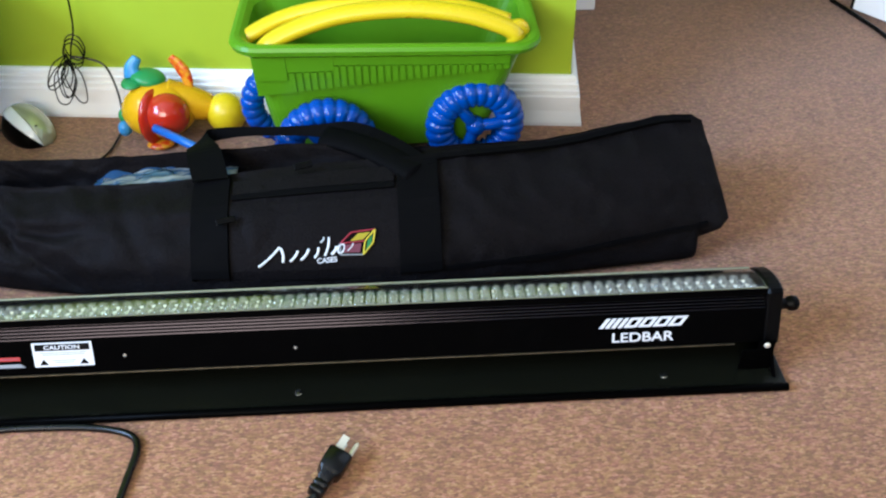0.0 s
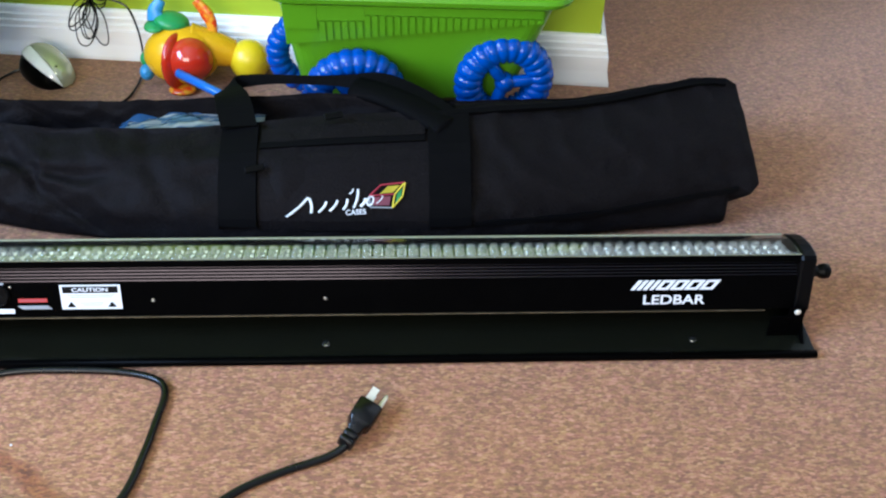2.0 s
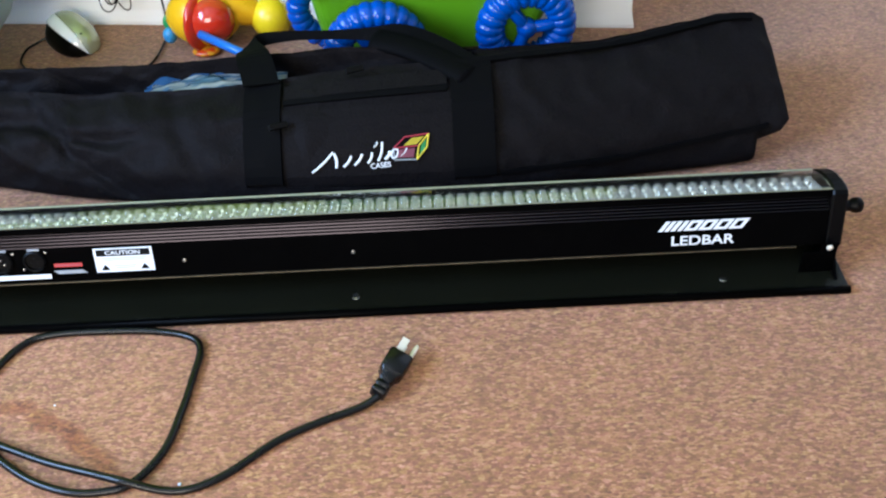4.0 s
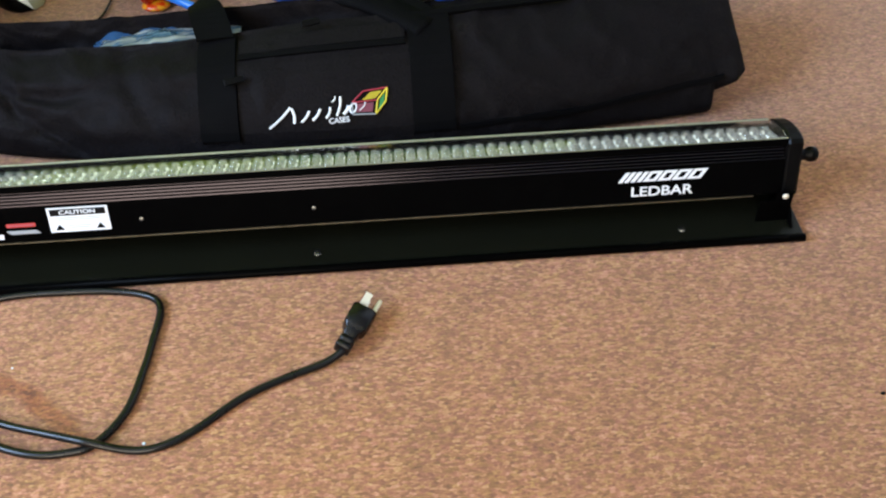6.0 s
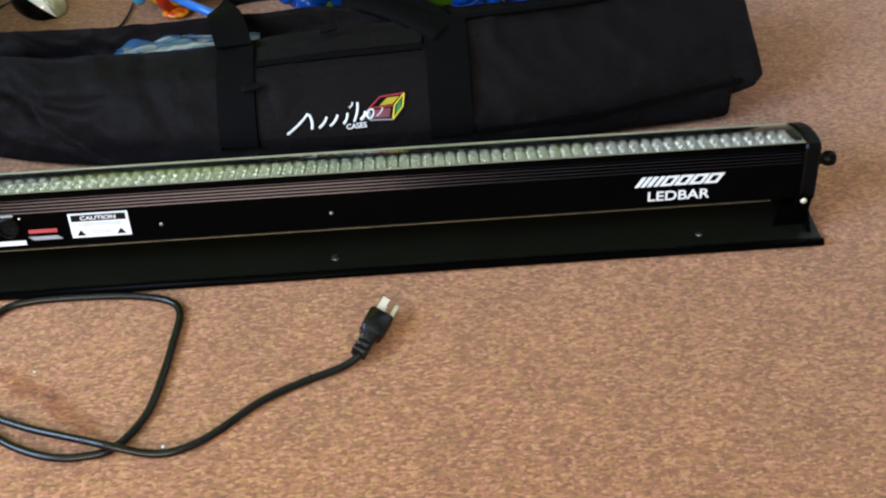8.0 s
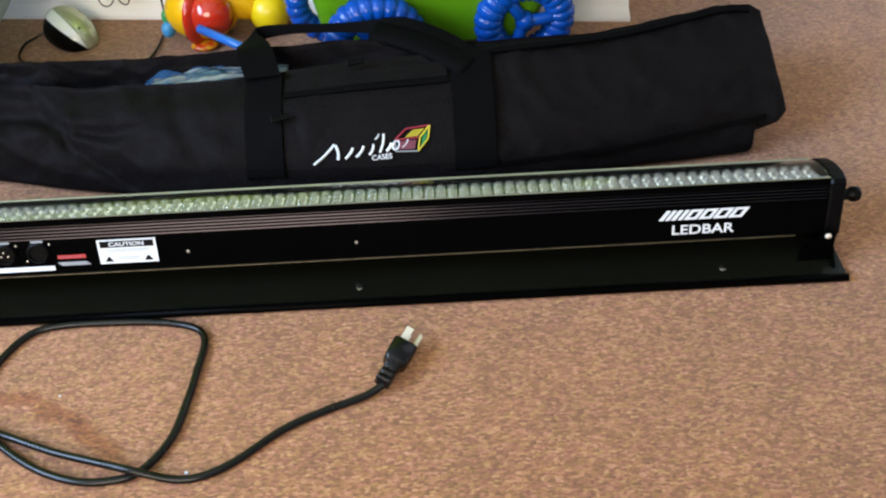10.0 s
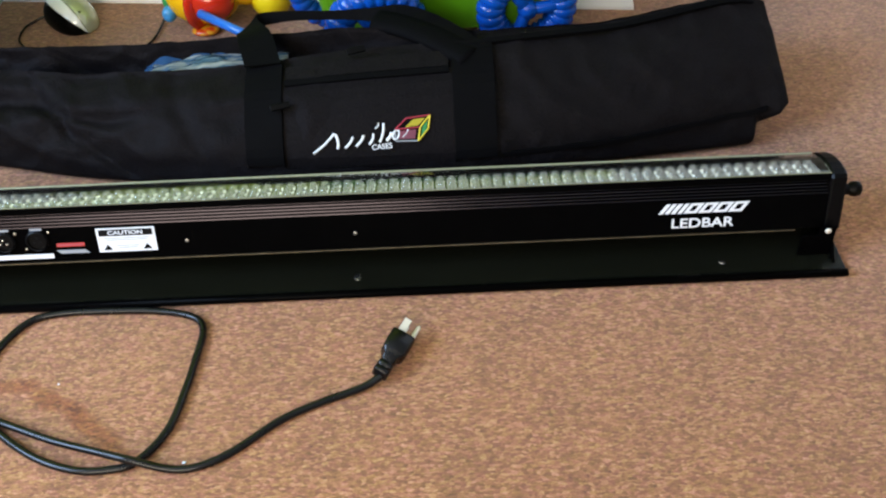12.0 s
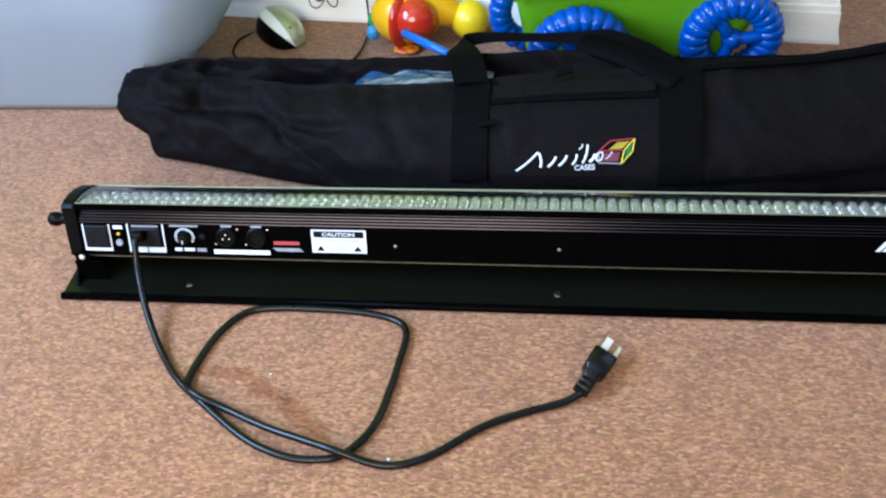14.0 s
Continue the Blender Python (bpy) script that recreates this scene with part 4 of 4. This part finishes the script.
def rounded(cx, cy, hx, hy, r, z, n=6, turn=0.0):
    pts = []
    for qx, qy, a0 in ((1, 1, 0), (-1, 1, 90), (-1, -1, 180), (1, -1, 270)):
        for k in range(n + 1):
            a = radians(a0 + 90 * k / n)
            pts.append(Vector((cx + qx * (hx - r) + r * math.cos(a), cy + qy * (hy - r) + r * math.sin(a), z)))
    return pts


RIM = 0.198
def tub_ring(z, grow=0.0):
    t = (z - 0.035) / (RIM - 0.035)
    cx = 0.645 + 0.015 * t
    hx = 0.143 + 0.039 * t + grow
    hy = 0.048 + 0.026 * t + grow
    cy = 0.497
    out = rounded(cx, cy, hx, hy, 0.03 + grow * 0.5, z)
    for p in out:
        p.z += 0.003 * t - (p.x - 0.66) * 0.03 * t
    return out


def band_foot(x):
    """Lower edge of the raised band, which climbs and narrows along the side."""
    return 0.130 + 0.030 * max(0.0, min(1.0, (x - 0.49) / 0.32))


tub = [tub_ring(0.035, -0.006), tub_ring(0.037), tub_ring(0.08), tub_ring(0.13), tub_ring(0.178), tub_ring(0.186, 0.002), tub_ring(0.1865, 0.012), tub_ring(0.190, 0.016), tub_ring(0.196, 0.017), tub_ring(0.2005, 0.014), tub_ring(0.202, 0.009), tub_ring(0.201, 0.003), tub_ring(0.196, -0.003), tub_ring(0.150, -0.004), tub_ring(0.06, -0.005), tub_ring(0.045, -0.008)]
part("tub", rings(tub), GREEN_TOY, wagon)


def side_y(z):
    return 0.497 - (0.048 + 0.026 * (z - 0.035) / (RIM - 0.035))


def side_panel(name, x0, x1, foot, head, proud):
    """A raised field moulded on the near side; foot and head give its edges along x."""
    loops = []
    for k in range(17):
        x = x0 + (x1 - x0) * k / 16
        zf, zh = foot(x), head(x)
        loops.append([(x, side_y(zf) - proud, zf), (x, side_y(zh) - proud, zh), (x, side_y(zh) + 0.003, zh), (x, side_y(zf) + 0.003, zf)])
    return part(name, rings(loops), GREEN_TOY, wagon)


top_edge = lambda x: 0.1875 - (x - 0.66) * 0.03
side_panel("raised_band", 0.490, 0.818, band_foot, top_edge, 0.0045)
side_panel("band_step", 0.490, 0.532, lambda x: 0.1555, lambda x: top_edge(x) - 0.001, 0.0075)
side_panel("band_step", 0.5325, 0.592, lambda x: 0.168, lambda x: top_edge(x) - 0.001, 0.0075)
side_panel("band_step", 0.5925, 0.816, lambda x: 0.1745 - (x - 0.66) * 0.03, lambda x: top_edge(x) - 0.001, 0.0075)
for k in range(30):
    x = 0.538 + 0.274 * k / 29
    lo = band_foot(x) + 0.002
    hi = (0.166 if x < 0.592 else 0.1725 - (x - 0.66) * 0.03)
    part("rib", rings([[(x + dx, side_y(z) - 0.0045 - dy, z) for dx, dy in ((-0.0040, -0.002), (-0.0034, 0.0026), (0.0034, 0.0026), (0.0040, -0.002))] for z in (lo, hi)]), GREEN_TOY, wagon)


def wheel(x, y, z, R, turn, tyre_r):
    wm = pose(x, y, z, 90, 0, turn)
    loops = []
    for i in range(192):
        th = 2 * math.pi * i / 192
        k = 1 - 0.13 * (0.5 + 0.5 * math.cos(24 * th)) ** 3
        loop = []
        for j in range(12):
            ph = 2 * math.pi * j / 12
            rr = R - tyre_r + tyre_r * k * math.cos(ph)
            loop.append(wm @ Vector((rr * math.cos(th), rr * math.sin(th), tyre_r * 0.95 * k * math.sin(ph))))
        loops.append(loop)
    loops.append(loops[0])
    bm = rings(loops, closed_ends=False)
    bmesh.ops.remove_doubles(bm, verts=bm.verts, dist=1e-6)
    w = part("wheel", bm, BLUE_TOY, wagon, "blue ribbed plastic wheel", smooth=True)
    part("hub", lathe([(0.0, -0.012), (0.012, -0.012), (0.014, 0.006), (0.010, 0.014), (0.0, 0.017)], wm, 18), BLUE_TOY, w, smooth=True)
    for k in range(3):
        a = radians(90 + 35 + 120 * k)
        d = Vector((math.cos(a), math.sin(a), 0))
        part("spoke", tube([wm @ (d * 0.006 + Vector((0, 0, 0.004))), wm @ (d * (R - tyre_r) * 0.55 + Vector((0, 0, 0.007))), wm @ (d * (R - tyre_r) + Vector((0, 0, 0.002)))], 0.0085, sides=10), BLUE_TOY, w, smooth=True)
    return w


wheel(0.575, 0.408, 0.064, 0.070, 8, 0.020)
wheel(0.774, 0.440, 0.069, 0.069, 8, 0.020)
wheel(0.513, 0.528, 0.066, 0.067, 12, 0.017)
wheel(0.740, 0.538, 0.066, 0.067, 2, 0.017)
for (xa, ya), (xb, yb) in (((0.575, 0.408), (0.513, 0.528)), ((0.774, 0.440), (0.740, 0.538))):
    part("axle", tube([(xa, ya, 0.066), (xb, yb, 0.066)], 0.006, steps=1), BLUE_TOY, wagon)
handle = part("pull_handle", tube([(0.496, 0.438, 0.180), (0.512, 0.442, 0.198), (0.550, 0.450, 0.214), (0.610, 0.456, 0.228), (0.690, 0.457, 0.232), (0.760, 0.453, 0.224), (0.806, 0.448, 0.210), (0.824, 0.446, 0.200), (0.827, 0.445, 0.186)], 0.0150, sides=14, flat=0.75), YELLOW_TOY, wagon, "arched yellow pull handle", smooth=True)
part("handle_arm", tube([(0.470, 0.462, 0.186), (0.490, 0.468, 0.202), (0.540, 0.480, 0.219), (0.610, 0.478, 0.231), (0.690, 0.474, 0.234), (0.760, 0.466, 0.227), (0.818, 0.458, 0.210)], 0.0125, sides=14, flat=0.75), YELLOW_TOY, handle, smooth=True)
part("handle_hook", tube([(0.818, 0.446, 0.206), (0.832, 0.452, 0.206), (0.837, 0.457, 0.196)], 0.009, sides=12), YELLOW_TOY, handle, smooth=True)


# ---- push toy ----
toy = thing("push_toy", "yellow plastic push toy with a red dome and blue rod", "toy")
part("body", ellipsoid((0.322, 0.553, 0.045), 0.054, 0.042, 0.042), AMBER_TOY, toy, smooth=True)
part("dome", ellipsoid((0.338, 0.530, 0.050), 0.033, 0.030, 0.032), RED_TOY, toy, "shiny red dome", smooth=True)
part("collar", ellipsoid((0.319, 0.534, 0.045), 0.012, 0.034, 0.042, Matrix.Rotation(radians(-25), 4, "Z")), RED_TOY, toy, smooth=True)
part("rod", tube([(0.326, 0.500, 0.046), (0.416, 0.428, 0.044)], 0.0062, steps=1), ROD_BLUE, toy, "blue plastic rod", smooth=True)
part("foot", ellipsoid((0.322, 0.522, 0.006), 0.020, 0.014, 0.006), ORANGE_TOY, toy, smooth=True)
part("cap", ellipsoid((0.312, 0.568, 0.090), 0.025, 0.022, 0.011, Matrix.Rotation(radians(12), 4, "Y")), LEAF_TOY, toy, "green cap", smooth=True)
part("cap_brim", ellipsoid((0.290, 0.562, 0.086), 0.016, 0.020, 0.006), LEAF_TOY, toy, smooth=True)
part("fin", tube([(0.292, 0.566, 0.094), (0.292, 0.568, 0.106), (0.302, 0.572, 0.120)], lambda t: 0.014 * (1 - 0.55 * t), sides=10, flat=0.5, up=(0, 1, 0)), SKY_TOY, toy, "sky-blue fin", smooth=True)
part("tail_fin", tube([(0.368, 0.566, 0.072), (0.366, 0.570, 0.090), (0.357, 0.574, 0.106), (0.347, 0.576, 0.117)], lambda t: 0.010 * (1 - 0.4 * abs(2 * t - 1)), sides=10, flat=0.45, up=(0, 1, 0)), ORANGE_TOY, toy, "orange speckled fin", smooth=True)
part("neck", tube([(0.335, 0.560, 0.056), (0.365, 0.562, 0.050), (0.394, 0.564, 0.040)], lambda t: 0.032 - 0.013 * t, sides=16), AMBER_TOY, toy, smooth=True)
part("head", ellipsoid((0.416, 0.560, 0.032), 0.030, 0.028, 0.030), YELLOW_TOY, toy, "round yellow ball head", smooth=True)
part("side_knob", ellipsoid((0.272, 0.536, 0.026), 0.010, 0.010, 0.012), SKY_TOY, toy, smooth=True)
part("side_knob", ellipsoid((0.272, 0.548, 0.040), 0.009, 0.010, 0.012), LEAF_TOY, toy, smooth=True)


# ---- mouse and cords ----
mouse = thing("computer_mouse", "silver-green corded computer mouse with black sides on the carpet", "computer mouse")
MM = pose(0.117, 0.574, 0.0, 0, 0, -52)


def mouse_half(lo, hi, grow, zmin):
    loops = []
    for i in range(19):
        t = -1 + 2 * i / 18
        w = 0.033 * math.sqrt(max(1 - abs(t) ** 2.6, 0.0)) * (1 - 0.10 * t) + 0.0005
        h = 0.034 * math.sqrt(max(1 - abs(t) ** 3.0, 0.0)) * (1 - 0.08 * t) + 0.002
        row = []
        for k in range(15):
            a = radians(lo + (hi - lo) * k / 14)
            row.append(MM @ Vector((0.052 * t * grow, w * grow * math.cos(a), max(zmin, h * grow * math.sin(a) + 0.003))))
        loops.append(row)
    return rings(loops)


part("base", mouse_half(-30, 210, 1.0, 0.002), BLACK_PLASTIC, mouse, "black sides and base", smooth=True)
part("shell", mouse_half(-30, 106, 1.03, 0.001), SILVER, mouse, smooth=True)
part("trim", mouse_half(103, 132, 1.037, 0.003), CHROME, mouse, "bright mirror-like side trim", smooth=True)
bm = box(0.030, 0.040, 0.000, 0.004, 0.0290, 0.0315, bevel=0.0008)
bmesh.ops.transform(bm, matrix=MM, verts=bm.verts)
part("printed_mark", bm, BLACK_PLASTIC, mouse)
mcord = thing("mouse_cord", "thin black mouse cord curling behind the case", "cable")
part("cord", tube([(0.090, 0.580, 0.011), (0.072, 0.576, 0.006), (0.060, 0.568, 0.003), (0.052, 0.554, 0.003), (0.052, 0.525, 0.003), (0.064, 0.505, 0.003), (0.10, 0.470, 0.003), (0.17, 0.455, 0.003), (0.225, 0.480, 0.003), (0.249, 0.508, 0.003), (0.256, 0.575, 0.004)], 0.0017, sides=6), RUBBER, mcord)
part("cord_rise", tube([(0.256, 0.575, 0.004), (0.254, 0.596, 0.030), (0.252, 0.600, 0.060), (0.244, 0.602, 0.092), (0.225, 0.606, 0.102), (0.198, 0.606, 0.108)], 0.0016, sides=6), RUBBER, mcord)
bundle = thing("cord_bundle", "black cord hanging on the wall in a knotted bundle of loops", "cable")
part("hanging_cord", tube([(0.216, 0.620, 0.9), (0.214, 0.618, 0.4), (0.213, 0.612, 0.18), (0.200, 0.606, 0.12), (0.195, 0.604, 0.10)], 0.0014, sides=6), RUBBER, bundle)
rnd = random.Random(5)
for k in range(7):
    tip = Vector((0.134 + 0.045 * rnd.random() + 0.004 * k, 0.596 - 0.004 * rnd.random(), 0.030 + 0.045 * rnd.random()))
    knot = Vector((0.194, 0.600 - 0.001 * k, 0.104 + 0.012 * rnd.random()))
    d = tip - knot
    s = Vector((d.z, 0, -d.x)) * (0.10 + 0.13 * rnd.random())
    part("loop", tube([knot, knot + d * 0.45 + s, tip + s * 0.5, tip - s * 0.5, knot + d * 0.45 - s, knot], 0.0010, sides=6), RUBBER, bundle)
for k in range(3):
    c = Vector((0.203 + 0.004 * k, 0.600, 0.112 + 0.008 * k))
    part("loop", tube([c + Vector((0.014 * math.cos(a), -0.003 * k, 0.020 * math.sin(a))) for a in [2 * math.pi * i / 8 for i in range(9)]], 0.0010, sides=6), RUBBER, bundle)


# ---- storage bin ----
bin_thing = thing("storage_bin", "large frosted translucent plastic storage bin on the carpet", "storage bin")
def bin_ring(z, inset=0.0):
    """Rounded plan that tucks in sharply at the foot and flares upwards."""
    out = float(np.interp(z, (0.0, 0.014, 0.031, 0.052, 0.077, 0.095, 0.14), (-0.016, -0.010, -0.004, 0.014, 0.043, 0.055, 0.062)))
    g = 0.10 * z
    return rounded(-0.30 + out / 2, 0.482, 0.312 + g + out / 2 - inset, 0.116 + g * 0.5 - inset, 0.088, z, 10)


WALL_Z = (0.008, 0.016, 0.026, 0.04, 0.06, 0.085, 0.11, 0.14, 0.23)
outer = [bin_ring(0.0, 0.014), bin_ring(0.002, 0.006)] + [bin_ring(z) for z in WALL_Z]
inner = [bin_ring(z, 0.003) for z in reversed(WALL_Z)] + [bin_ring(0.006, 0.016)]
part("tub", rings(outer + inner), BIN, bin_thing, smooth=True)
part("rim", rings([bin_ring(0.23, 0.001), bin_ring(0.23, -0.012), bin_ring(0.245, -0.012), bin_ring(0.245, 0.003), bin_ring(0.2301, 0.003)]), BIN, bin_thing, "flat rim lip")
for a in (-0.010, -0.18, -0.30, -0.42):
    part("moulded_rib", tube([(a, 0.3665, 0.075), (a, 0.3640, 0.125), (a, 0.3595, 0.222)], 0.004, steps=4, sides=8), BIN, bin_thing, smooth=True)


# ---- crumbs on the carpet ----
for x, y, r in ((0.406, -0.193, 0.0019), (0.268, -0.098, 0.0012)):
    crumb = tagged(part("paper_crumb", ellipsoid((x, y, r * 0.5), r, r * 0.8, r * 0.6, u=8, v=6), PRINT), "tiny white paper crumb lying on the carpet", "crumb")
speck = tagged(part("dark_crumb", ellipsoid((1.076, -0.197, 0.0012), 0.0026, 0.0019, 0.0014, u=8, v=6), BLACK_PLASTIC), "tiny dark crumb lying on the carpet", "crumb")
